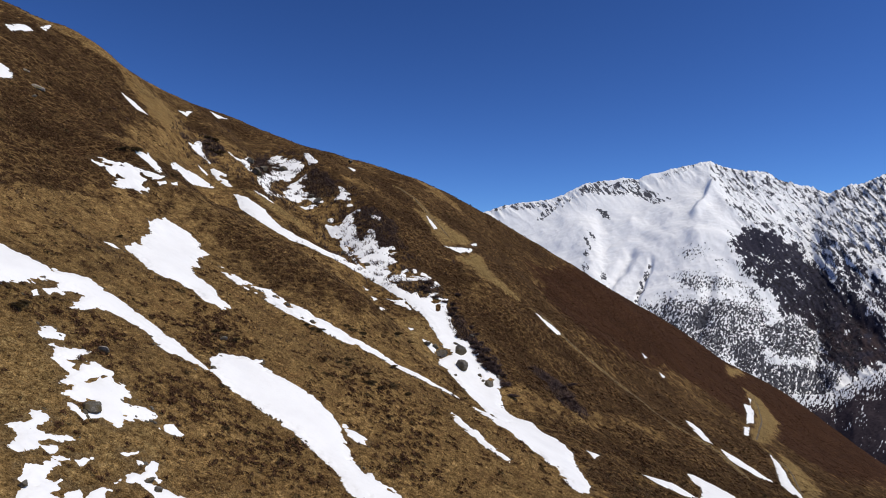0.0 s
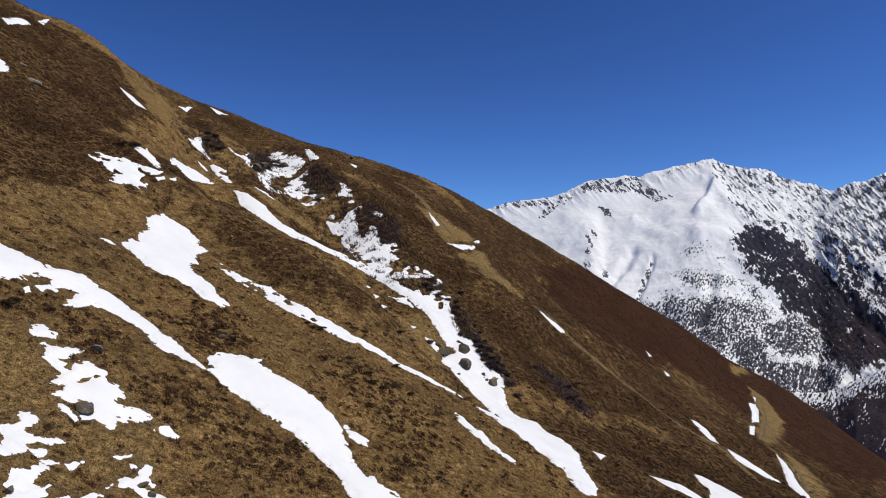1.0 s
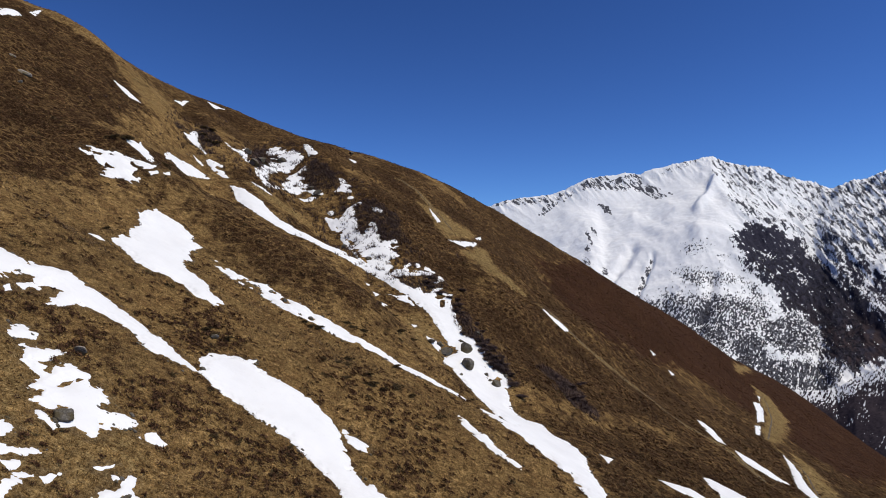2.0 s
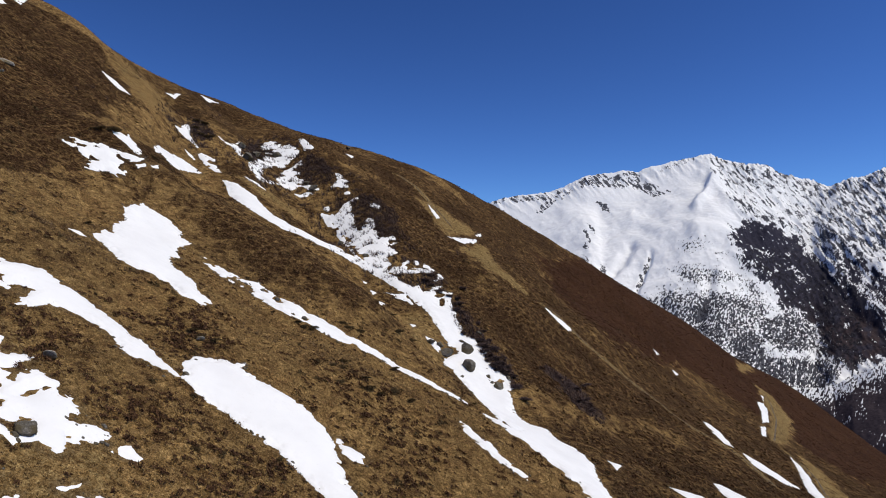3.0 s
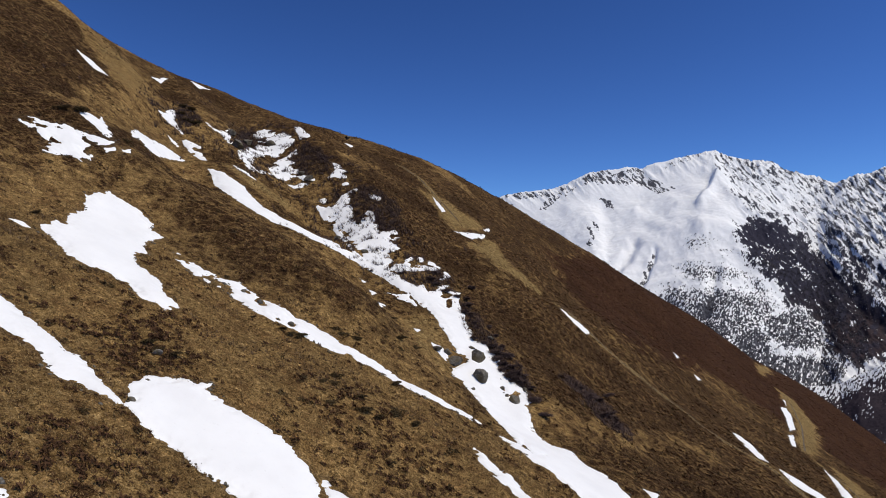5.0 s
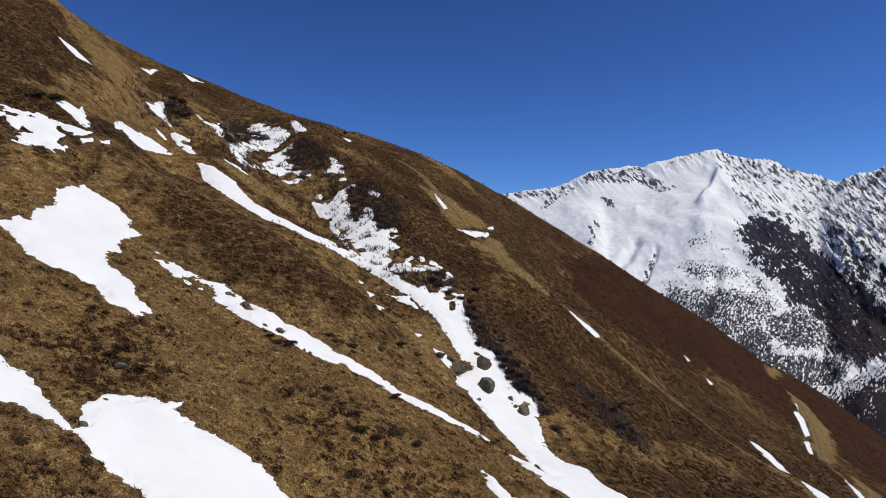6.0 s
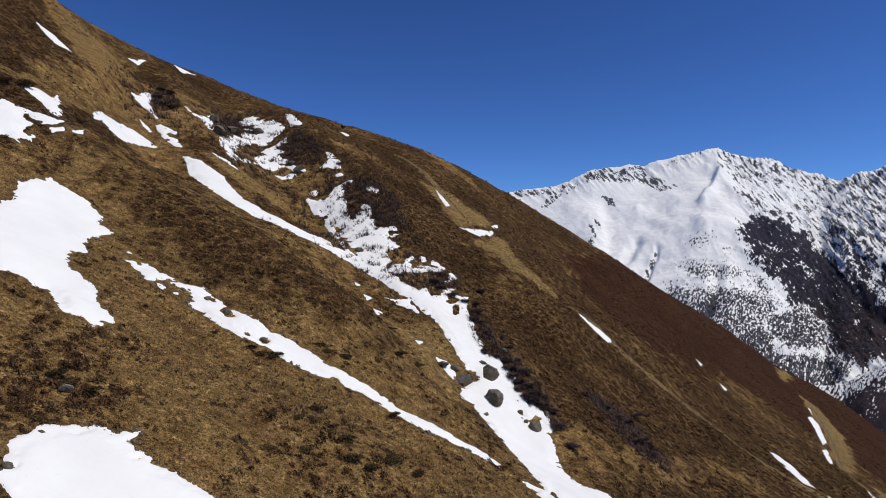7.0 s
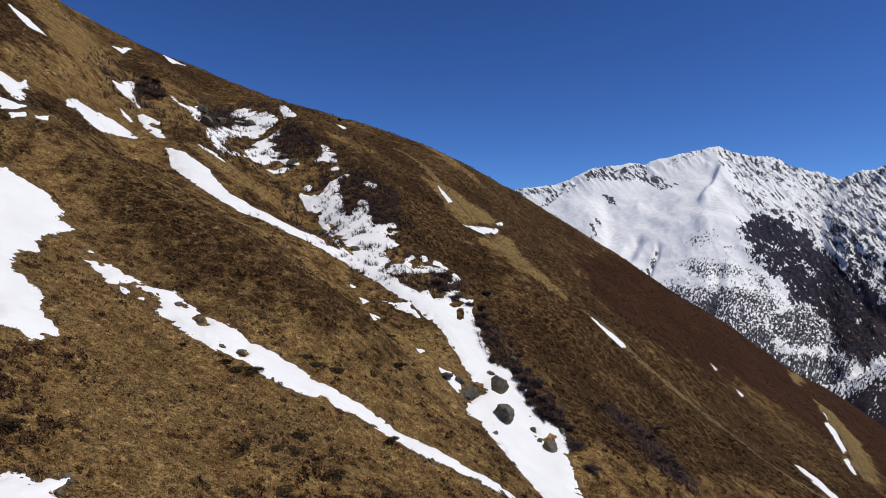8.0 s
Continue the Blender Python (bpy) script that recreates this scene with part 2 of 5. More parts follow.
# ---------------------------------------------------------------- mesh helpers
def grid_mesh(name, X, Y, Z, mat, attrs=None, keep=None):
    """A sheet over a regular grid of places; keep masks its cells."""
    ny, nx = X.shape
    idx = np.arange(nx * ny).reshape(ny, nx)
    q = np.stack([idx[:-1, :-1], idx[:-1, 1:], idx[1:, 1:], idx[1:, :-1]], -1).reshape(-1, 4)
    co = np.stack([X, Y, Z], -1).reshape(-1, 3)
    used = None
    if keep is not None:
        q = q[keep.reshape(-1)]
        used = np.unique(q)
        back = np.full(nx * ny, -1)
        back[used] = np.arange(len(used))
        q, co = back[q], co[used]
    me = bpy.data.meshes.new(name)
    me.vertices.add(len(co))
    me.vertices.foreach_set("co", co.astype(np.float32).ravel())
    me.loops.add(q.size)
    me.loops.foreach_set("vertex_index", q.astype(np.int32).ravel())
    me.polygons.add(len(q))
    me.polygons.foreach_set("loop_start", np.arange(0, q.size, 4, dtype=np.int32))
    me.polygons.foreach_set("use_smooth", np.ones(len(q), dtype=bool))
    me.update(calc_edges=True)
    for key, rgb in (attrs or {}).items():
        a = me.attributes.new(key, "FLOAT_COLOR", "POINT")
        v = np.ones((nx * ny, 4), np.float32)
        v[:, :3] = rgb.reshape(-1, 3)
        if used is not None:
            v = v[used]
        a.data.foreach_set("color", v.ravel())
    me.materials.append(mat)
    return new(name, me)


def blob(x, y, cx, cy, rx, ry, turn=0.0):
    """1 in the middle of a turned ellipse, 0 outside."""
    c, s = math.cos(radians(turn)), math.sin(radians(turn))
    u, v = ((x - cx) * c + (y - cy) * s) / rx, (-(x - cx) * s + (y - cy) * c) / ry
    return np.exp(-(u * u + v * v) * 0.8)


# ---------------------------------------------------------------- plants' zones on the hillside
HEATH = []
HEATH.append((0.52, [(-115, 197), (-105, 201), (-93, 205), (-85, 205), (-82, 186), (-89, 179), (-94, 171), (-106, 176)]))
HEATH.append((1.3, [(-143, 198), (-129, 198), (-106, 203), (-91, 192), (-83, 145), (-104, 144)]))
HEATH.append((0.62, [(-91, 233), (-75, 214), (-61, 200), (-53, 209), (-39, 205), (-36, 197), (-28, 183), (-35, 190), (-40, 177), (-48, 178), (-55, 184), (-63, 188), (-76, 199), (-88, 214)]))
HEATH.append((1.35, [(-104, 144), (-96, 146), (-88, 150), (-79, 151), (-76, 169), (-74, 183), (-63, 152), (-73, 132), (-76, 106)]))
HEATH.append((0.62, [(-70, 130), (-61, 184), (-42, 177), (-21, 174), (-4, 164), (6, 147), (2, 119), (-7, 122), (-16, 124), (-30, 124), (-45, 128), (-57, 138)]))
HEATH.append((0.9, [(-142, 328), (-136, 376), (-77, 368), (-43, 354), (-5, 217), (5, 191), (16, 155), (23, 146), (15, 141), (5, 159), (-4, 179), (-15, 178), (-35, 196), (-43, 213), (-74, 228), (-91, 223)]))
HEATH.append((0.95, [(-34, 278), (-14, 343), (3, 231), (18, 205), (37, 191), (58, 184), (32, 164), (18, 173), (8, 188), (-5, 212)]))
HEATH.append((0.9, [(28, 174), (44, 191), (50, 185), (37, 161), (23, 146)]))
HEATH.append((0.47, [(2, 164), (7, 163), (14, 165), (15, 154), (18, 150), (23, 146), (31, 153), (48, 167), (59, 169), (18, 133), (15, 134), (14, 141), (13, 145), (13, 151), (11, 156), (7, 159), (2, 161)]))
HEATH.append((1.05, [(27, 170), (35, 179), (41, 180), (40, 170), (33, 156), (25, 149), (23, 152)]))
RUST = []
RUST.append((0.95, [(97, 399), (192, 440), (293, 480), (348, 454), (149, 231), (137, 268), (101, 268), (54, 217), (38, 235), (36, 266), (52, 288), (80, 340)]))
PALE = []
PALE.append((0.52, [(-104, 200), (-104, 212), (-102, 230), (-88, 212), (-86, 197), (-91, 193), (-99, 197)]))
PALE.append((0.75, [(-10, 237), (-7, 241), (-4, 244), (4, 240), (12, 240), (9, 230), (4, 225), (1, 220), (-3, 223), (-5, 226)]))
PALE.append((1.0, [(5, 213), (11, 230), (15, 226), (18, 210), (21, 207), (24, 208), (30, 200), (26, 205), (22, 203), (18, 202), (14, 203), (10, 204), (7, 209)]))
PALE.append((0.9, [(163, 336), (173, 341), (170, 317), (135, 255), (115, 226), (119, 241), (148, 298)]))
PALE.append((0.8, [(159, 351), (192, 403), (182, 377), (156, 339)]))
PALE.append((0.85, [(124, 231), (127, 221), (114, 189), (108, 175), (95, 163), (107, 192)]))
PALE.append((0.6, [(-15, 155), (-3, 159), (2, 144), (0, 139), (-7, 142)]))
PALE.append((0.5, [(-54, 60), (-49, 75), (-47, 80), (-42, 80), (-35, 72), (-28, 69), (-26, 64), (-27, 57), (-37, 42)]))
PALE.append((0.7, [(-60, 190), (-53, 193), (-47, 197), (-41, 194), (-44, 187), (-52, 186)]))
PALE.append((0.22, [(-35, 285), (-31, 285), (-14, 294), (-3, 294), (7, 282), (8, 268), (6, 269), (-3, 278), (-14, 290), (-31, 290)]))
FIELDS = []
FIELDS.append((0.85, [(-36, 74), (-32, 77), (-28, 79), (-24, 77), (-19, 78), (-14, 75), (-13, 75), (-26, 65), (-26, 72), (-33, 72)]))
FIELDS.append((0.7, [(-18, 109), (-12, 111), (-7, 104), (-4, 97), (-1, 92), (-1, 84), (-7, 80), (-9, 86), (-13, 96), (-17, 101)]))
FIELDS.append((1.1, [(-39, 96), (-35, 103), (-31, 98), (-33, 90), (-36, 91)]))
FIELDS.append((1.0, [(-42, 72), (-40, 73), (-43, 80), (-46, 80), (-46, 75)]))
TRAIL = []
TRAIL.append((1, [(30, 204), (39, 198), (50, 198), (58, 196), (67, 188), (79, 184), (82, 166)]))
TRAIL.append((1, [(162, 335), (164, 326), (148, 290), (117, 234)]))
TRAIL.append((1, [(117, 225), (115, 208), (98, 170)]))
TRAIL.append((1, [(-20, 255), (-11, 251), (-3, 236), (3, 228)]))


def zones(x, y):
    n1, n2 = fbm(x, y, 22, 4), fbm(x + 300, y - 70, 60, 3)
    heath = 0.20 + 0.26 * n1 + 0.12 * n2 + 0.22 * step(190, 240, y)
    rust, pale = 0.12 + 0.25 * fbm(x - 80, y + 40, 30, 3), np.zeros_like(heath)
    rag = 2.2 * fbm(x, y, 8, 3) + 1.2 * fbm(x, y, 2.5, 2)
    east = step(-3, 6, x - np.interp(y, [60, 110, 125, 140, 160, 185, 215, 260], [40, 24, 16, 12, 5, -10, -40, -75]) + rag)
    heath = heath * (1 - east) + east * (0.80 + 0.26 * n1)

    def zone(layer, value, pts, soft):
        k = step(-soft, soft, inside_distance(x, y, pts) + rag - 0.3 * (soft < 3))
        return layer * (1 - k) + value * k
    for v, pts in HEATH:
        heath = zone(heath, 0.88 * v + 0.3 * n1, pts, 7.0 if v < 1.08 else 2.5)
    for v, pts in RUST:
        rust, heath = zone(rust, v, pts, 8.0), zone(heath, 0.55, pts, 8.0)
    for v, pts in PALE:
        pale, rust, heath = zone(pale, v * 0.85, pts, 2.6), zone(rust, 0.0, pts, 2.6), zone(heath, 0.2, pts, 2.6)
    for v, pts in TRAIL:
        k = np.exp(-((line_distance(x, y, pts) + 0.25 * rag) / 1.6) ** 2)
        pale = np.maximum(pale, 0.8 * k)
    return np.clip(np.stack([heath, rust, pale], -1), 0, 1)


# ---------------------------------------------------------------- snow left on the hillside: outlines in plan, metres
DRIFTS = {}
DRIFTS["ledge_a"] = [(-79.6, 139.2), (-78.7, 140.3), (-77.5, 141.6), (-76.5, 142.2), (-75.0, 143.1), (-74.1, 145.2), (-72.1, 145.2), (-70.9, 145.4), (-70.8, 143.9), (-69.0, 143.3), (-69.3, 141.6), (-68.7, 140.9), (-67.4, 141.6), (-67.2, 140.1), (-68.0, 139.1), (-69.8, 139.3), (-70.6, 137.2), (-71.8, 136.0), (-72.7, 136.0), (-74.1, 139.0), (-75.5, 139.2), (-76.6, 140.1), (-77.4, 139.1), (-78.5, 138.9)]
DRIFTS["ledge_b"] = [(-75.4, 151.1), (-74.9, 152.0), (-80.0, 167.7), (-78.2, 166.0), (-71.1, 153.8), (-68.9, 151.1), (-67.6, 149.2), (-68.5, 148.2), (-70.9, 149.5), (-73.1, 149.9), (-74.4, 150.2)]
DRIFTS["ledge_c"] = [(-76.8, 174.5), (-77.0, 178.7), (-76.0, 181.4), (-74.9, 186.9), (-72.8, 188.0), (-69.7, 186.7), (-68.6, 186.1), (-70.1, 183.5), (-71.5, 178.6), (-72.7, 174.7), (-74.6, 175.2), (-75.3, 172.1)]
DRIFTS["ledge_d"] = [(-84.7, 205.4), (-83.9, 207.6), (-84.7, 212.5), (-84.7, 216.2), (-82.8, 213.2), (-81.0, 208.0), (-78.8, 205.0), (-76.4, 202.1), (-75.1, 201.2), (-75.4, 199.5), (-78.3, 202.7), (-80.0, 203.2), (-81.7, 203.2)]
DRIFTS["ledge_e"] = [(-73.8, 195.7), (-73.1, 197.0), (-71.2, 196.4), (-69.8, 196.1), (-68.1, 195.3), (-68.1, 193.8), (-69.8, 194.6), (-70.1, 193.4), (-68.8, 192.5), (-66.8, 192.4), (-66.2, 191.7), (-64.5, 189.5), (-65.5, 189.0), (-67.7, 190.1), (-70.0, 191.5), (-72.2, 193.5)]
DRIFTS["notch_a"] = [(-74.6, 215.2), (-72.2, 212.7), (-70.2, 213.2), (-69.2, 216.4), (-71.0, 224.9), (-69.3, 222.7), (-67.0, 213.4), (-63.9, 208.6), (-64.5, 206.2), (-69.1, 212.3), (-70.9, 211.4), (-73.0, 212.8)]
DRIFTS["notch_b"] = [(-62.3, 207.3), (-61.2, 209.9), (-63.6, 219.9), (-63.3, 225.8), (-64.0, 232.6), (-61.7, 233.4), (-60.2, 234.8), (-62.6, 236.0), (-64.7, 234.7), (-63.5, 239.1), (-62.2, 240.4), (-64.1, 240.8), (-66.3, 237.1), (-67.5, 238.1), (-68.5, 246.2), (-66.5, 248.3), (-63.1, 245.9), (-60.6, 243.6), (-59.1, 244.5), (-55.8, 242.0), (-53.8, 239.2), (-53.8, 236.0), (-54.9, 232.9), (-55.7, 229.9), (-55.8, 227.5), (-57.3, 225.5), (-59.2, 225.4), (-59.9, 220.5), (-59.0, 212.0), (-57.4, 204.4), (-56.5, 200.7), (-55.2, 200.2), (-54.6, 196.4), (-55.7, 195.9), (-57.8, 199.1), (-59.3, 199.9)]
DRIFTS["notch_c"] = [(-56.7, 252.3), (-55.1, 251.7), (-52.9, 247.9), (-51.2, 246.0), (-49.2, 242.1), (-50.1, 240.1), (-51.6, 239.3), (-52.7, 242.3), (-54.6, 246.1)]
DRIFTS["notch_d"] = [(-55.0, 213.8), (-55.6, 221.7), (-54.9, 224.3), (-53.3, 227.2), (-52.3, 229.3), (-51.1, 232.4), (-50.6, 229.2), (-52.1, 227.5), (-52.8, 224.4), (-50.8, 224.0), (-49.2, 222.5), (-50.9, 221.6), (-49.2, 219.2), (-47.3, 219.7), (-47.6, 217.7), (-49.6, 216.7), (-47.9, 216.2), (-44.9, 215.9), (-42.5, 215.5), (-41.1, 213.4), (-42.5, 212.7), (-44.2, 213.2), (-46.2, 215.2), (-48.4, 215.1), (-49.1, 212.4), (-49.7, 209.2), (-51.8, 209.0), (-52.9, 206.5)]
DRIFTS["notch_e"] = [(-37.6, 223.5), (-36.3, 223.8), (-34.5, 220.9), (-33.0, 219.7), (-33.7, 218.2), (-32.1, 216.1), (-34.2, 215.3), (-35.7, 215.4), (-37.7, 214.1), (-36.8, 217.1), (-36.0, 219.1)]
DRIFTS["notch_f"] = [(-58.4, 191.6), (-57.0, 192.3), (-55.3, 193.0), (-53.9, 192.6), (-52.5, 191.6), (-53.4, 191.2), (-55.6, 191.9), (-57.2, 191.1)]
DRIFTS["trail_a"] = [(0.5, 218.2), (4.3, 223.0), (11.0, 231.6), (10.0, 226.5), (5.0, 219.7)]
DRIFTS["trail_b"] = [(-6.5, 238.8), (-4.3, 234.9), (-2.1, 230.0), (-3.2, 227.5), (-5.3, 232.0)]
DRIFTS["slip"] = [(29.6, 201.2), (32.9, 200.0), (38.0, 199.4), (35.7, 196.1), (32.4, 197.1)]
DRIFTS["crown_a"] = [(-125.5, 176.0), (-126.2, 185.9), (-123.4, 185.5), (-122.4, 174.4)]
DRIFTS["crown_b"] = [(-111.0, 148.6), (-110.4, 153.5), (-106.4, 152.5), (-104.4, 149.0), (-105.0, 140.8)]
DRIFTS["crown_c"] = [(-99.3, 189.9), (-96.4, 191.7), (-91.3, 191.1), (-93.5, 187.8)]
DRIFTS["crown_d"] = [(-101.3, 268.1), (-95.9, 274.5), (-96.4, 264.1)]
DRIFTS["crown_e"] = [(-100.2, 233.8), (-97.2, 240.2), (-97.4, 234.4)]
DRIFTS["crown_f"] = [(-126.0, 192.1), (-128.0, 201.6), (-124.3, 192.8)]
DRIFTS["spot_a"] = [(83.0, 260.2), (85.3, 259.4), (82.7, 255.7)]
DRIFTS["spot_b"] = [(86.5, 249.5), (89.0, 248.9), (86.0, 244.7)]
DRIFTS["spot_c"] = [(28.8, 125.5), (31.6, 125.9), (29.6, 122.6)]
DRIFTS["notch_g"] = [(-24.4, 207.3), (-23.3, 206.5), (-22.7, 207.6), (-21.8, 207.7), (-20.9, 207.4), (-20.7, 206.0), (-21.5, 205.4), (-22.2, 205.7), (-23.1, 204.7), (-23.8, 206.0)]
DRIFTS["notch_h"] = [(-33.3, 213.1), (-31.6, 213.4), (-30.7, 212.1), (-32.5, 211.8)]
DRIFTS["ledge_g"] = [(-77.7, 195.5), (-75.3, 193.9), (-72.8, 192.7), (-73.1, 191.5), (-75.1, 192.4)]
DRIFTS["bit_a"] = [(-21.1, 164.8), (-19.7, 164.8), (-20.2, 163.7)]
DRIFTS["bit_b"] = [(-19.0, 162.1), (-16.9, 161.5), (-17.7, 159.6)]
DRIFTS["bit_c"] = [(-16.4, 157.1), (-14.5, 157.6), (-15.2, 153.8)]
DRIFTS["bit_d"] = [(-8.6, 150.7), (-6.9, 151.4), (-7.7, 149.5)]
DRIFTS["trail_c"] = [(10.7, 236.6), (12.9, 241.9), (13.2, 240.5), (11.3, 235.1)]
DRIFTS["trail_d"] = [(-39.2, 254.1), (-35.9, 254.7), (-35.7, 248.1)]
DRIFTS["near_a"] = [(-46.5, 71.6), (-47.4, 73.5), (-47.5, 74.6), (-47.1, 75.4), (-45.9, 74.4), (-45.3, 74.7), (-44.6, 73.3), (-45.2, 72.4), (-45.9, 71.4)]
DRIFTS["near_b"] = [(-44.7, 70.8), (-44.7, 71.5), (-43.9, 71.9), (-43.2, 72.9), (-42.4, 73.8), (-41.6, 74.2), (-41.6, 73.1), (-41.9, 71.8), (-41.7, 70.7), (-41.0, 69.2), (-40.7, 69.4), (-40.8, 70.5), (-40.3, 72.0), (-39.6, 72.3), (-38.0, 71.9), (-37.8, 70.8), (-37.0, 70.6), (-36.3, 71.4), (-35.5, 71.1), (-35.0, 70.2), (-35.3, 69.4), (-35.0, 68.3), (-34.3, 68.6), (-33.5, 69.5), (-32.6, 70.4), (-32.0, 69.9), (-32.2, 68.7), (-33.0, 67.8), (-33.3, 66.6), (-33.3, 64.8), (-33.5, 64.1), (-34.0, 63.9), (-34.1, 64.5), (-34.8, 64.3), (-35.7, 65.1), (-36.8, 65.8), (-37.3, 65.6), (-37.1, 64.5), (-37.7, 64.2), (-39.0, 64.2), (-39.0, 64.8), (-39.6, 65.7), (-40.1, 65.5), (-40.8, 68.1), (-41.7, 68.3), (-42.4, 68.5), (-43.0, 68.8), (-43.7, 70.2)]
DRIFTS["near_b2"] = [(-38.2, 63.4), (-37.6, 63.6), (-36.9, 63.4), (-36.4, 63.0), (-36.2, 63.7), (-36.7, 64.1), (-36.0, 64.4), (-35.0, 64.7), (-35.2, 64.0), (-35.7, 63.3), (-35.9, 62.5), (-36.8, 62.8), (-37.4, 62.5)]
DRIFTS["near_c"] = [(-39.4, 55.8), (-39.1, 56.6), (-38.7, 57.5), (-38.9, 58.6), (-39.3, 59.6), (-38.7, 60.0), (-37.8, 60.5), (-37.7, 59.9), (-37.8, 58.6), (-37.9, 57.2), (-37.2, 58.2), (-36.8, 57.8), (-36.0, 58.2), (-35.7, 59.5), (-34.9, 59.3), (-35.3, 58.5), (-35.6, 57.7), (-36.0, 57.6), (-36.4, 57.9), (-36.4, 56.7), (-36.1, 55.7), (-35.9, 55.7), (-36.1, 54.4), (-36.2, 53.2), (-37.0, 53.4), (-37.6, 54.9), (-38.1, 55.9), (-38.7, 56.1)]
DRIFTS["near_d"] = [(-34.3, 50.8), (-34.7, 51.9), (-35.0, 52.5), (-34.5, 52.8), (-34.0, 53.6), (-34.5, 55.1), (-34.5, 56.3), (-33.9, 56.7), (-33.6, 56.2), (-33.6, 54.9), (-33.6, 53.8), (-33.4, 53.2), (-33.3, 52.5), (-32.8, 52.8), (-32.5, 53.5), (-32.1, 53.1), (-32.0, 51.9), (-31.7, 51.3), (-31.3, 52.7), (-31.0, 53.5), (-30.3, 53.1), (-29.3, 52.2), (-33.2, 48.0), (-33.7, 49.8), (-33.9, 49.8), (-33.6, 50.5), (-33.9, 51.0)]
DRIFTS["near_e"] = [(-29.7, 58.7), (-29.4, 59.5), (-28.8, 59.8), (-28.9, 61.5), (-28.9, 62.6), (-28.5, 62.7), (-28.1, 61.7), (-28.0, 61.1), (-27.3, 60.7), (-27.2, 60.8), (-27.3, 59.5), (-26.6, 59.7), (-25.6, 60.0), (-24.6, 60.2), (-22.9, 60.0), (-25.8, 58.0), (-27.3, 58.4), (-28.2, 58.6), (-28.7, 58.5), (-29.1, 57.8)]
DRIFTS["near_e2"] = [(-30.3, 53.1), (-30.3, 54.4), (-30.0, 55.6), (-29.4, 55.9), (-29.3, 54.7), (-29.5, 53.4), (-30.0, 52.6)]
DRIFTS["near_f"] = [(-31.1, 68.4), (-30.8, 69.7), (-30.3, 70.5), (-29.7, 70.0), (-28.9, 69.7), (-29.0, 69.0), (-29.6, 68.8), (-30.3, 68.7)]
DRIFTS["near_g"] = [(-33.4, 56.8), (-33.2, 57.6), (-32.9, 58.2), (-32.6, 58.4), (-32.7, 57.7), (-32.6, 57.1), (-32.7, 56.5)]
DRIFTS["near_h"] = [(-31.3, 60.8), (-30.8, 61.6), (-30.5, 62.8), (-30.4, 62.2), (-30.8, 61.0)]
DRIFTS["near_i"] = [(-30.0, 61.2), (-29.6, 61.4), (-29.3, 61.4), (-29.5, 60.8)]
DRIFTS["lower_tongue"] = [(-32.3, 87.3), (-32.4, 88.6), (-31.8, 90.8), (-29.7, 92.7), (-28.0, 92.7), (-27.1, 93.9), (-27.4, 92.1), (-25.6, 91.6), (-23.6, 91.2), (-21.4, 91.2), (-19.3, 90.6), (-17.2, 89.2), (-15.3, 87.5), (-14.2, 85.7), (-13.2, 83.2), (-12.1, 80.9), (-11.0, 78.2), (-9.4, 76.8), (-8.8, 77.6), (-8.4, 76.4), (-6.4, 76.2), (-4.8, 74.7), (-2.9, 73.9), (-5.3, 70.8), (-8.0, 72.0), (-10.3, 72.0), (-11.3, 73.1), (-11.8, 74.5), (-13.2, 75.6), (-15.3, 77.4), (-17.0, 78.6), (-19.2, 80.5), (-20.7, 80.7), (-23.0, 81.1), (-25.2, 82.4), (-27.3, 82.8), (-28.9, 83.2), (-30.4, 84.2), (-31.3, 84.6)]
DRIFTS["stub"] = [(-14.2, 87.5), (-13.5, 88.1), (-12.8, 86.7), (-10.4, 86.5), (-10.4, 84.8), (-11.7, 84.2), (-13.1, 84.8)]
DRIFTS["strip"] = [(1.3, 108.6), (3.0, 108.2), (4.4, 105.7), (6.1, 104.9), (7.4, 101.6), (9.1, 99.9), (10.4, 99.1), (10.6, 97.6), (9.6, 97.4), (8.1, 99.1), (6.0, 100.7), (4.2, 102.0), (2.0, 105.3)]
DRIFTS["gully_low"] = [(5.5, 117.6), (8.1, 117.9), (10.1, 116.6), (12.8, 122.2), (12.6, 131.3), (14.2, 129.6), (16.6, 130.2), (18.5, 129.4), (20.0, 125.9), (22.6, 124.5), (24.1, 120.9), (24.5, 118.9), (23.9, 113.3), (24.1, 107.7), (24.5, 102.8), (23.2, 99.9), (21.1, 97.2), (20.1, 98.7), (19.5, 102.4), (19.2, 106.1), (17.7, 105.3), (16.7, 107.9), (14.6, 110.4), (12.3, 112.3), (9.8, 113.1), (7.4, 115.4)]
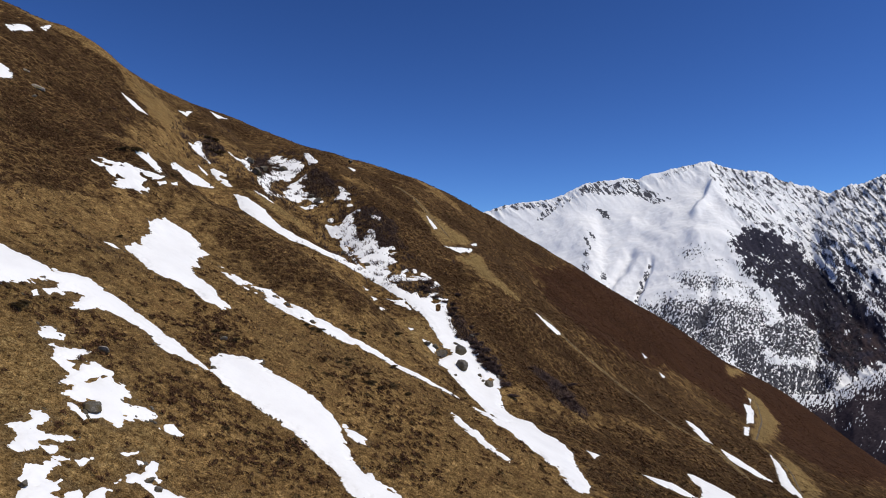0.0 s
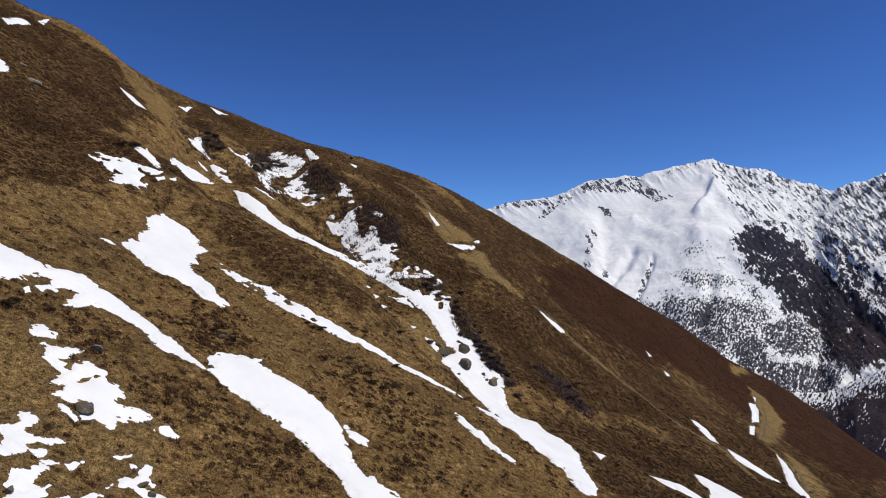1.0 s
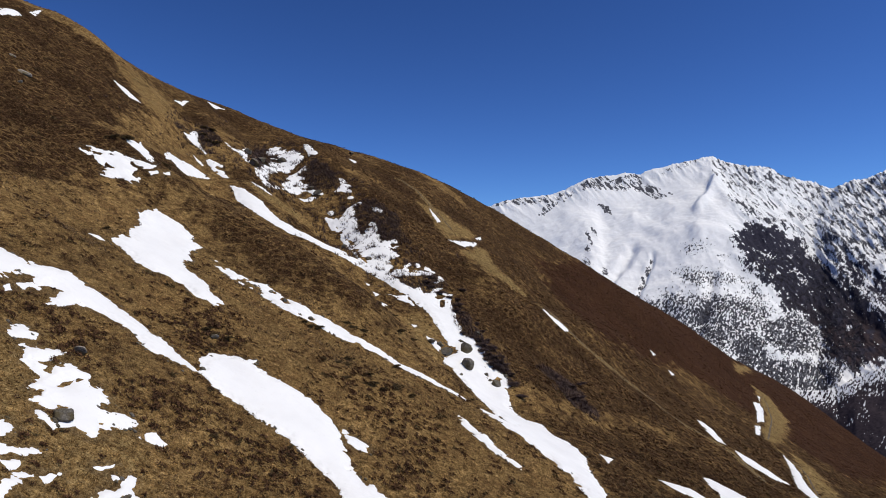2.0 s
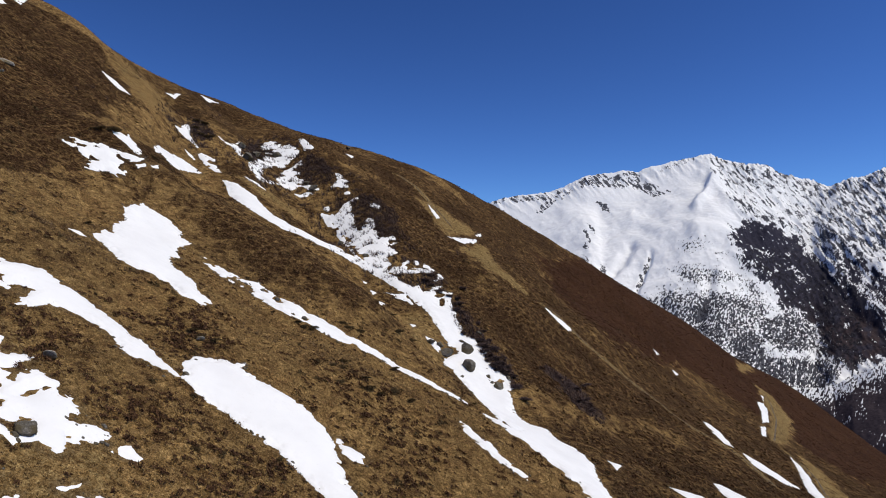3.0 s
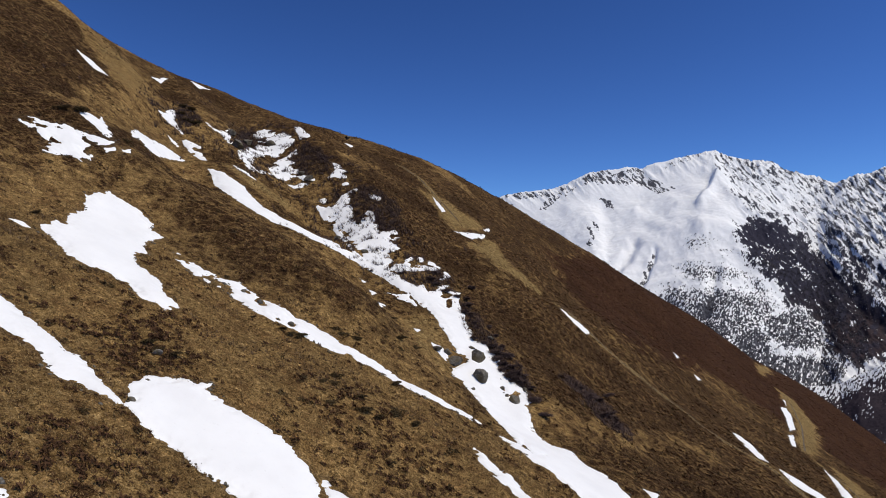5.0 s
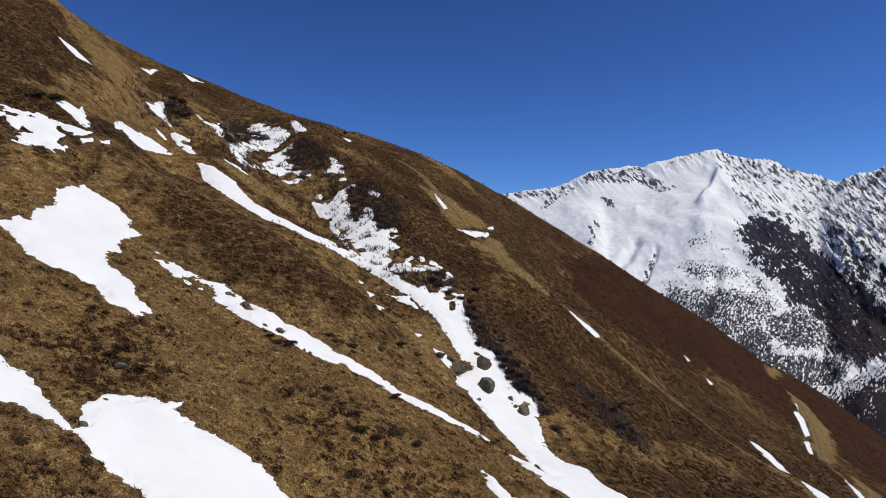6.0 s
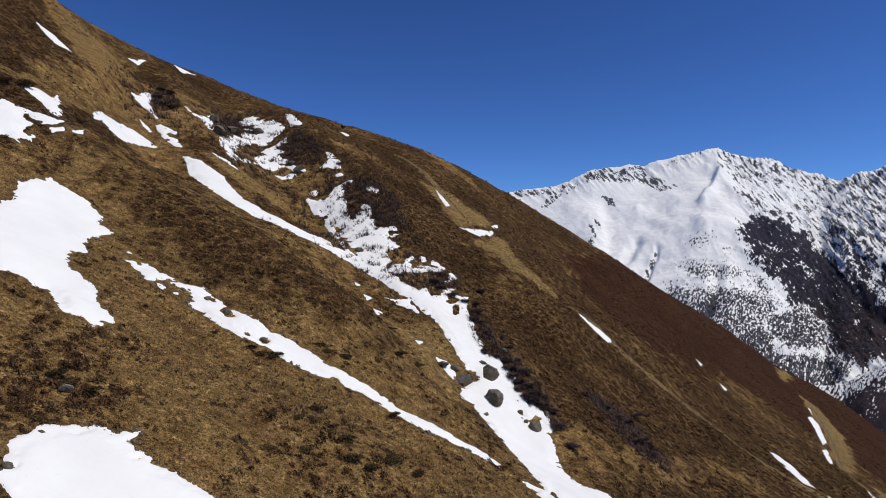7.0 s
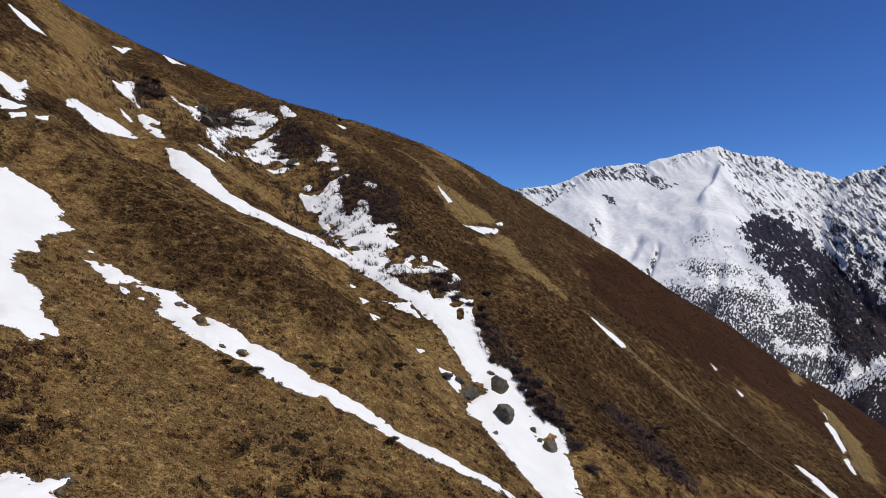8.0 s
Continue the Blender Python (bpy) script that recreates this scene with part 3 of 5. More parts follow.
DRIFTS["gully"] = [(-5.8, 164.6), (-3.8, 166.1), (-1.2, 170.6), (1.3, 171.0), (0.9, 168.9), (1.6, 167.2), (1.7, 165.1), (2.1, 164.0), (2.0, 162.4), (2.4, 160.8), (3.3, 159.0), (3.2, 157.4), (3.5, 155.7), (6.0, 156.4), (6.6, 155.1), (7.4, 154.4), (8.7, 152.4), (8.2, 150.2), (8.9, 148.9), (10.2, 148.6), (10.3, 146.9), (11.1, 146.6), (13.1, 145.3), (13.5, 142.2), (12.6, 140.2), (12.8, 135.1), (13.5, 131.8), (14.1, 127.4), (8.5, 117.5), (7.3, 121.8), (6.4, 128.4), (2.0, 137.8), (1.3, 138.6), (1.0, 140.8), (-0.9, 140.1), (-1.0, 141.9), (-0.6, 144.0), (1.2, 146.5), (1.9, 148.1), (1.8, 149.8), (1.2, 149.3), (0.1, 149.5), (-1.0, 151.4), (-1.6, 153.6), (-3.3, 155.9), (-3.8, 158.1), (-5.2, 159.8), (-6.2, 161.9)]
DRIFTS["gully_strip"] = [(-62.8, 185.8), (-59.1, 185.6), (-55.9, 184.4), (-53.0, 183.8), (-49.7, 180.0), (-45.7, 175.5), (-41.7, 174.9), (-37.0, 176.5), (-34.4, 188.5), (-26.5, 174.7), (-21.0, 171.8), (-17.8, 170.1), (-13.9, 167.7), (-16.3, 168.1), (-19.6, 169.9), (-22.2, 171.4), (-26.0, 171.6), (-29.7, 171.6), (-33.1, 170.3), (-36.6, 169.9), (-41.3, 169.1), (-45.2, 169.9), (-48.7, 171.4), (-53.3, 173.6), (-58.4, 178.8)]
DRIFTS["gully_fork"] = [(-37.9, 200.7), (-36.5, 200.6), (-34.1, 200.5), (-32.9, 201.2), (-32.3, 203.7), (-31.7, 205.7), (-30.5, 206.9), (-29.4, 203.2), (-28.8, 200.9), (-27.9, 198.2), (-27.2, 195.4), (-26.6, 193.6), (-25.6, 192.3), (-24.4, 192.9), (-24.2, 194.9), (-23.6, 197.9), (-22.3, 198.5), (-21.3, 196.2), (-21.2, 193.3), (-20.1, 191.5), (-19.5, 188.6), (-18.3, 188.8), (-16.7, 189.4), (-15.3, 191.0), (-14.4, 187.6), (-15.1, 185.1), (-16.7, 185.0), (-15.5, 183.1), (-13.6, 181.8), (-14.9, 179.1), (-16.2, 177.5), (-15.8, 176.5), (-14.7, 174.1), (-15.6, 172.5), (-16.8, 170.9), (-18.1, 169.7), (-19.4, 171.6), (-21.5, 173.3), (-23.5, 174.6), (-25.5, 178.3), (-29.0, 187.8), (-31.9, 192.7), (-34.2, 194.7), (-36.2, 197.7)]
DRIFTS["fork_arm"] = [(-17.1, 170.8), (-15.6, 172.0), (-13.5, 173.7), (-12.2, 174.3), (-11.4, 175.9), (-10.5, 175.4), (-10.8, 174.4), (-9.7, 174.9), (-6.9, 178.6), (-6.4, 180.6), (-5.9, 184.1), (-4.7, 184.1), (-4.3, 181.6), (-3.7, 184.6), (-3.5, 182.1), (-4.4, 178.6), (-5.2, 177.6), (-6.3, 177.6), (-8.5, 175.0), (-10.7, 172.9), (-12.8, 171.2), (-14.4, 171.1)]
DRIFTS["fork_bit"] = [(-11.7, 176.4), (-10.3, 179.5), (-10.1, 179.0), (-11.2, 176.4)]
DRIFTS["bit_e"] = [(-2.6, 180.5), (-2.2, 183.6), (-1.5, 183.0), (-0.8, 181.0), (-1.6, 179.0), (-2.9, 175.5), (-3.7, 175.0), (-2.6, 177.5)]
DRIFTS["spur_a"] = [(-14.9, 162.7), (-12.9, 163.1), (-10.1, 164.6), (-9.4, 162.9), (-8.1, 161.1), (-10.0, 161.7), (-12.3, 161.9)]
DRIFTS["spur_b"] = [(-5.1, 148.3), (-3.1, 148.7), (-1.5, 147.0), (-1.2, 146.0), (-2.1, 144.3), (-3.1, 145.4)]
DRIFTS["long_tongue"] = [(-45.1, 126.5), (-42.9, 125.4), (-40.9, 123.6), (-40.4, 123.8), (-40.2, 125.1), (-39.4, 126.1), (-38.4, 125.4), (-36.4, 125.2), (-35.5, 124.5), (-34.9, 123.6), (-35.3, 122.8), (-34.3, 121.6), (-33.4, 121.9), (-30.1, 119.9), (-27.1, 118.7), (-24.8, 119.8), (-22.1, 118.7), (-19.9, 119.1), (-16.5, 119.6), (-13.4, 120.2), (-8.6, 119.0), (-6.6, 117.8), (-0.9, 119.4), (0.8, 119.0), (2.8, 118.9), (3.3, 120.3), (1.8, 121.3), (0.4, 121.7), (-1.4, 121.1), (-4.2, 121.2), (-8.8, 121.1), (-10.5, 122.3), (-12.6, 122.5), (-15.6, 122.4), (-17.9, 122.7), (-19.8, 123.6), (-24.0, 123.9), (-26.3, 124.4), (-27.4, 125.2), (-28.9, 125.3), (-30.7, 125.2), (-32.4, 126.3), (-33.9, 126.8), (-35.4, 127.9), (-37.6, 126.9), (-39.0, 126.8), (-42.9, 127.7), (-43.4, 127.4), (-44.4, 127.5)]
DRIFTS["long_bit"] = [(-46.5, 128.6), (-45.9, 128.9), (-45.1, 128.8), (-46.1, 128.2)]
DRIFTS["long_bit2"] = [(-39.8, 124.1), (-39.2, 124.4), (-38.3, 123.2), (-38.5, 122.5), (-39.3, 123.2)]
DRIFTS["upper_band"] = [(-55.2, 88.0), (-54.1, 88.4), (-52.9, 90.3), (-50.8, 89.3), (-49.3, 89.7), (-48.0, 90.5), (-46.3, 90.5), (-43.8, 89.9), (-41.6, 89.0), (-39.5, 88.4), (-37.9, 88.6), (-35.3, 86.8), (-33.4, 85.5), (-31.6, 84.5), (-32.2, 84.3), (-33.8, 84.3), (-35.8, 84.3), (-37.3, 83.5), (-39.1, 84.9), (-40.2, 85.7), (-41.7, 86.2), (-43.9, 86.4), (-45.2, 85.7), (-46.5, 85.1), (-47.1, 84.1), (-48.0, 82.4), (-49.2, 82.9), (-48.4, 83.5), (-47.9, 84.5), (-49.4, 85.5), (-50.3, 84.9), (-51.1, 83.7), (-52.4, 84.1)]
DRIFTS["upper_band_west"] = [(-66.3, 79.7), (-64.7, 84.2), (-62.0, 86.9), (-59.5, 87.9), (-57.5, 87.9), (-53.8, 87.1), (-52.2, 90.6), (-49.2, 90.4), (-46.7, 85.3), (-48.1, 83.0), (-48.7, 81.3), (-49.1, 84.0), (-49.1, 85.3), (-50.2, 85.9), (-52.0, 85.5), (-53.6, 84.4), (-54.2, 83.0), (-53.6, 81.5), (-54.7, 76.8), (-57.2, 74.5), (-61.1, 73.5)]
DRIFTS["band_bit_a"] = [(-52.7, 79.5), (-52.6, 80.5), (-51.9, 79.9), (-52.0, 78.9)]
DRIFTS["band_bit_b"] = [(-52.5, 81.5), (-52.1, 83.8), (-51.0, 83.4), (-51.6, 81.3)]
DRIFTS["band_bit_c"] = [(-51.3, 82.6), (-51.0, 83.6), (-50.2, 83.2), (-50.5, 81.9)]
DRIFTS["shield"] = [(-62.2, 131.1), (-61.7, 134.4), (-60.9, 136.3), (-58.5, 136.1), (-55.9, 136.5), (-53.6, 135.3), (-52.7, 134.9), (-51.9, 132.6), (-49.7, 132.0), (-50.0, 127.4), (-49.4, 124.5), (-48.1, 123.5), (-48.6, 120.4), (-46.4, 116.1), (-44.6, 115.3), (-41.8, 114.0), (-40.2, 111.1), (-37.8, 109.7), (-37.1, 108.9), (-37.7, 106.0), (-38.9, 106.8), (-40.7, 106.0), (-43.8, 109.1), (-44.8, 108.4), (-47.1, 108.7), (-48.5, 108.0), (-50.1, 108.4), (-51.2, 108.0), (-52.8, 109.5), (-55.4, 110.9), (-57.6, 112.0), (-57.4, 114.2), (-57.6, 115.9), (-56.5, 116.5), (-58.2, 119.6), (-58.9, 121.9), (-59.3, 125.6)]
DRIFTS["sliver"] = [(-59.7, 109.3), (-58.7, 110.5), (-57.5, 110.5), (-58.0, 109.5)]
DRIFTS["low_a"] = [(79.0, 203.7), (82.7, 205.3), (81.7, 196.3), (80.4, 186.8), (78.4, 188.4), (77.7, 193.0)]
DRIFTS["low_b"] = [(82.2, 185.7), (85.9, 184.9), (90.0, 181.8), (92.6, 175.6), (87.6, 173.8), (84.0, 175.6), (81.1, 177.9)]
DRIFTS["low_c"] = [(39.8, 125.5), (44.3, 128.2), (47.1, 126.9), (49.1, 124.9), (51.2, 124.5), (47.2, 122.6), (43.0, 123.0)]
DRIFTS["low_d"] = [(56.3, 144.5), (60.0, 145.9), (63.2, 143.2), (63.9, 136.4), (64.9, 133.3), (53.9, 123.2), (52.2, 127.1), (55.6, 133.9), (55.4, 139.3)]
DRIFTS["low_e"] = [(116.2, 222.5), (113.2, 210.5), (106.2, 193.4), (95.4, 165.7), (92.7, 166.5), (95.5, 177.3), (103.6, 194.4)]
DRIFTS["bank_a"] = [(142.7, 296.5), (153.0, 311.0), (148.3, 298.2), (133.8, 269.3), (124.8, 257.1), (138.2, 284.2)]
DRIFTS["bank_a2"] = [(158.5, 324.4), (161.5, 327.1), (153.8, 312.6)]
DRIFTS["bank_b"] = [(120.8, 250.9), (125.4, 255.7), (115.3, 236.1), (111.5, 231.5)]
DRIFTS["notch_i"] = [(-38.0, 203.6), (-36.9, 204.8), (-35.4, 203.2), (-36.6, 202.4)]
DRIFTS["notch_j"] = [(-30.1, 207.4), (-29.1, 209.0), (-27.9, 210.2), (-28.1, 208.2), (-29.3, 206.6)]
DRIFTS["fork_bit_b"] = [(-8.8, 181.0), (-7.9, 182.6), (-7.6, 181.6), (-8.4, 179.0)]
DRIFTS["long_bit_c"] = [(-37.4, 123.0), (-37.0, 123.8), (-36.9, 123.3)]
DRIFTS["ledge_f"] = [(-71.1, 145.8), (-69.5, 146.6), (-67.9, 147.5), (-66.7, 148.6), (-66.7, 146.5), (-67.9, 144.8), (-69.9, 144.8)]
DRIFTS["ledge_h"] = [(-66.9, 144.9), (-65.6, 146.5), (-65.2, 146.2), (-66.1, 144.2)]
DRIFTS["ledge_i"] = [(-64.8, 147.4), (-64.2, 149.9), (-63.7, 148.5), (-64.4, 146.6)]
DRIFTS["notch_k"] = [(-54.4, 199.6), (-54.4, 203.7), (-53.7, 206.1), (-53.5, 201.0)]
DRIFTS["notch_l"] = [(-48.1, 208.8), (-46.1, 209.4), (-44.6, 212.2), (-42.9, 211.1), (-43.8, 210.0), (-46.4, 207.8)]
DRIFTS["near_c2"] = [(-36.1, 56.2), (-35.3, 57.3), (-34.9, 56.8), (-35.0, 55.6), (-35.7, 55.8)]
DRIFTS["near_j"] = [(-30.2, 57.3), (-29.8, 58.1), (-29.7, 57.5), (-29.8, 56.9)]
DRIFTS["gully_top"] = [(-18.3, 171.2), (-16.2, 169.4), (-13.1, 168.6), (-10.9, 167.7), (-8.8, 168.3), (-7.2, 169.9), (-6.1, 167.8), (-4.5, 169.3), (-3.5, 172.4), (-2.3, 174.4), (-1.4, 174.9), (-2.3, 172.4), (0.3, 173.6), (1.4, 174.6), (0.6, 170.5), (-1.3, 166.5), (-3.8, 158.1), (-5.2, 159.8), (-6.2, 161.9), (-7.0, 161.0), (-8.0, 162.6), (-9.6, 164.1), (-10.7, 164.6), (-12.3, 165.0), (-13.2, 166.0), (-14.7, 168.0), (-17.5, 169.2), (-20.2, 173.5)]
DRIFTS["gully_joint"] = [(-27.8, 175.1), (-21.4, 174.5), (-17.4, 174.3), (-14.8, 171.0), (-11.0, 168.5), (-6.1, 167.2), (-8.1, 164.2), (-13.2, 166.2), (-18.3, 169.1), (-23.5, 171.8)]
DRIFTS["gully_link"] = [(7.2, 133.3), (12.0, 134.7), (14.3, 131.1), (16.7, 127.5), (19.8, 125.8), (10.6, 115.4), (8.7, 120.9)]
# bare turf and stones inside the patches
GAPS = [
    [(-34.0, 196.7), (-31.6, 194.7), (-30.7, 193.4), (-32.2, 194.1)],
    [(-30.3, 193.0), (-27.9, 190.4), (-26.3, 186.7), (-27.7, 187.5), (-29.7, 191.1)],
    [(-27.5, 187.0), (-23.8, 178.6), (-21.2, 174.4), (-22.0, 174.3), (-24.8, 177.4)],
    [(-35.8, 147.9), (-35.2, 147.5), (-35.4, 146.5)],
    [(-22.0, 178.3), (-20.6, 178.0), (-20.8, 176.0), (-21.7, 176.9)],
    [(-16.6, 188.4), (-14.8, 188.6), (-15.1, 185.6), (-16.2, 185.5)],
    [(-3.3, 167.6), (-2.2, 171.2), (-0.8, 171.7), (-1.2, 169.6), (-2.3, 167.6)],
    [(-1.5, 168.1), (-0.7, 169.0), (-0.6, 166.4), (-1.3, 164.4), (-2.0, 164.4)],
    [(-34.4, 126.0), (-33.7, 126.3), (-33.4, 125.9), (-33.9, 125.7)],
    [(-31.9, 124.2), (-31.7, 125.4), (-31.1, 125.6), (-30.3, 124.2), (-30.5, 123.6), (-31.2, 123.4)],
    [(-27.6, 120.7), (-27.1, 120.9), (-26.9, 120.4), (-27.3, 120.2)],
    [(-25.7, 120.7), (-25.4, 122.4), (-24.8, 120.9), (-25.3, 120.3)],
    [(-44.5, 127.4), (-44.1, 127.6), (-43.0, 127.1), (-42.8, 127.2), (-43.4, 126.9)],
    [(-38.9, 67.9), (-39.0, 69.0), (-38.5, 69.9), (-38.4, 69.3), (-38.7, 68.5)],
    [(-28.2, 59.3), (-27.7, 60.1), (-27.3, 59.6), (-27.9, 59.3)],
    [(-38.5, 70.5), (-37.9, 70.8), (-38.0, 70.7), (-38.2, 70.0)],
    [(-74.0, 139.5), (-73.7, 140.7), (-72.1, 140.1), (-72.4, 139.4)],
    [(-75.0, 143.1), (-74.6, 143.8), (-74.0, 143.2), (-74.4, 142.4)],
    [(9.7, 142.2), (11.0, 143.6), (11.5, 142.2), (10.7, 140.6), (9.7, 140.4)],
    [(8.2, 143.8), (8.8, 143.6), (8.9, 143.0), (8.4, 143.1)],
]


def drift_inside(x, y):
    """Metres inside the nearest snow patch, negative off the snow."""
    d = np.full(np.shape(x), -1e9)
    for pts in DRIFTS.values():
        a = np.array(pts)
        near = (x > a[:, 0].min() - 4) & (x < a[:, 0].max() + 4) & (y > a[:, 1].min() - 4) & (y < a[:, 1].max() + 4)
        if near.any():
            d[near] = np.maximum(d[near], inside_distance(x[near], y[near], pts))
    return d


def build_drift(pts, depth, broken, grown=0.0):
    """A sheet of snow over an outline; broken: how far scrub and stones break it up."""
    ax, ay = np.array(pts).T
    size = max(np.ptp(ax), np.ptp(ay))
    cell = float(np.clip(0.04 + ay.mean() * 0.0016, 0.15, 0.36))
    pad = 2.5
    X, Y = np.meshgrid(np.arange(ax.min() - pad, ax.max() + pad, cell), np.arange(ay.min() - pad, ay.max() + pad, cell))
    d = inside_distance(X, Y, pts)
    soft = min(1.0, size / 12.0)
    d = d - 0.03 + grown + soft * (0.16 * fbm(X, Y, 2.6, 4, 0.65) + 0.24 * fbm(X + 9, Y, 0.8, 3, 0.65))
    for gap in GAPS:
        if ax.min() - 3 < gap[0][0] < ax.max() + 3 and ay.min() - 3 < gap[0][1] < ay.max() + 3:
            d = np.minimum(d, 0.1 * soft * fbm(X, Y, 0.7, 3) - inside_distance(X, Y, gap))
    # turf and stones show through near the rim, and everywhere where the snow lies thin
    d = d - 1.1 * np.clip(fbm(X - 30, Y + 12, 1.7, 3, 0.6) - 0.42, 0, 1) * np.exp(-np.clip(d, 0, None) / 1.6) * 2
    if broken:
        streaks = fbm((X * 0.8 + Y * 0.6) / 3.0, Y * 0.8 - X * 0.6, 2.2, 4, 0.6)
        d = np.minimum(d + 0.25, 2.5 * (0.45 - broken * 0.5 + streaks + 0.3 * d))
    lift = np.where(d > 0, depth * (1 - np.exp(-d / 0.5)), d * 0.5)
    deep = step(0.2, 2.0, d)
    Z = (1 - deep) * land(X, Y) + deep * (hill(X, Y) + 0.60 * fbm(X, Y, 15, 2) + 0.14) + lift - 0.02
    ok = d > -0.9
    keep = ok[:-1, :-1] & ok[1:, :-1] & ok[:-1, 1:] & ok[1:, 1:]
    return grid_mesh("snow_patch", X, Y, Z, SNOW, keep=keep)


# ---------------------------------------------------------------- the ground
def spread(lo, hi, fine, far, coarse=1.14):
    """Coordinates that lie close between lo and hi and ever wider beyond, out to far on both sides."""
    mid = [lo]
    while mid[-1] < hi:
        mid.append(mid[-1] + fine(mid[-1]))
    left, s = [lo], fine(lo)
    while left[-1] > far[0]:
        s *= coarse
        left.append(left[-1] - s)
    right, s = [mid[-1]], fine(hi)
    while right[-1] < far[1]:
        s *= coarse
        right.append(right[-1] + s)
    return np.array(left[:0:-1] + mid + right[1:])


def build_ground():
    xs = spread(-175, 250, lambda v: 0.76, (-3500, 4600))
    ys = spread(48, 500, lambda v: 0.5 + 0.0026 * (v - 48), (-2500, 4900))
    X, Y = np.meshgrid(xs, ys)
    Z = land(X, Y)
    melt = np.exp(-np.abs(drift_inside(X, Y) + 0.3) / 0.55)
    ob = grid_mesh("ground", X, Y, Z, SOD, {"zones": zones(X, Y), "melt": np.repeat(melt[..., None], 3, -1)})
    return tagged(ob, "steep mountainside of dry brown grass and dark heath", "hillside", kind="structure")


ground = build_ground()

for drift_name, drift_pts in DRIFTS.items():
    thin = 0.12 if drift_name == "gully_fork" else 0.2 if drift_name.startswith(("notch", "ledge_a", "fork")) else 0.0
    drift_area = 0.5 * abs(sum(ax * by - bx * ay for (ax, ay), (bx, by) in zip(drift_pts, drift_pts[1:] + drift_pts[:1])))
    drift_label = "broken patch of thin snow among scrub and rock" if thin else "tiny spot of old snow lingering in the grass" if drift_area < 8 else \
        "long tongue of old white snow filling a gully" if "gully" in drift_name or "tongue" in drift_name else "patch of old white snow lying on brown grass"
    tagged(build_drift(drift_pts, 0.22, thin, 0.35 if drift_name == "lower_tongue" else 0.12), drift_label, "snow patch", "snow patches on the hillside")

# ---------------------------------------------------------------- the mountain across the valley
# It is laid out by bearing and height as seen from the hillside: u = 1100 x / y, v = 1100 (z - 60) / y.
CREST_U = [-400, 60, 81, 101, 126, 176, 201, 226, 256, 286, 321, 346, 366, 396, 416, 441, 461, 474, 491, 516, 536, 561, 581, 596, 616, 636, 656, 684, 701, 726, 746, 761, 784, 1000]
CREST_V = [70, 92, 96, 105, 110, 115, 120, 132, 146, 150, 155, 152, 161, 168, 174, 178, 183, 186, 178, 172, 167, 169, 163, 152, 148, 142, 140, 128, 134, 145, 144, 152, 162, 170]
CREST_Y = 4100.0
# bare rock, woods and some painted shade in the snow: how it is broken up, strength, softness of its edge, outline in u
# and v
ROCKS_AND_SHADE = [
    ('streak', 0.6, 2, [(76, 95), (101, 113), (167, 113), (207, 120), (229, 118), (217, 108), (166, 100), (116, 98)]),
    ('streak', 0.72, 2, [(161, 77), (174, 92), (192, 108), (202, 102), (192, 90), (178, 80)]),
    # cliff band: bare rock, with its shade painted in as more rock
    ('streak', 0.72, 3, [(227, 130), (257, 145), (272, 148), (302, 144), (332, 156), (347, 151), (367, 133), (392, 123), (412, 122), (392, 112), (382, 108), (367, 110), (347, 117), (327, 125), (297, 125), (277, 124), (257, 126)]),
    ('plain', 1.0, 1.5, [(270, 98), (279, 102), (299, 86), (297, 80), (285, 87)]),
    ('plain', 0.9, 1.5, [(255, 65), (262, 60), (272, 45), (268, 43), (260, 52)]),
    ('plain', 0.85, 1.5, [(246, 56), (256, 46), (264, 28), (260, 26), (252, 42)]),
    ('plain', 1.0, 1.5, [(250, 24), (256, 30), (258, 15), (252, 13)]),
    ('streak', 0.55, 2, [(244, 8), (256, 6), (266, -8), (246, -10)]),
    # shaded gully bank, its shade painted as dark cover
    ('plain', 0.9, 2, [(276, -8), (288, -12), (292, -30), (282, -25)]),
    ('streak', 0.8, 1.5, [(366, 4), (372, 4), (362, -20), (354, -45), (344, -68), (338, -70), (348, -35), (356, -15)]),
    ('streak', 0.6, 3, [(383, 152), (393, 164), (413, 173), (433, 179), (458, 183), (443, 171), (413, 160)]),
    ('streak', 0.5, 5, [(468, 185), (503, 176), (564, 171), (619, 148), (659, 140), (688, 120), (728, 85), (762, 55), (757, 40), (708, 70), (648, 100), (618, 120), (568, 122), (518, 120), (480, 150)]),
    ('streak', 0.62, 4, [(488, 125), (508, 120), (548, 95), (587, 75), (617, 55), (602, 52), (557, 70), (517, 95)]),
    ('streak', 0.66, 4, [(683, 120), (719, 145), (739, 148), (763, 110), (778, 85), (758, 95), (733, 100), (713, 115)]),
    ('streak', 0.86, 4, [(652, 65), (672, 68), (707, 45), (737, 20), (766, -5), (746, 0), (707, 8), (672, 30)]),
    ('streak', 0.9, 4, [(765, 45), (785, 50), (817, 20), (785, 10), (767, 25)]),
    ('streak', 0.42, 6, [(593, 95), (648, 90), (697, 60), (717, 30), (657, 70), (617, 70)]),
    ('plain', 1.1, 3, [(465, -63), (471, -75), (467, -105), (440, -110), (453, -90)]),
    ('streak', 0.42, 5, [(474, 15), (496, 15), (514, -5), (486, -2)]),
]
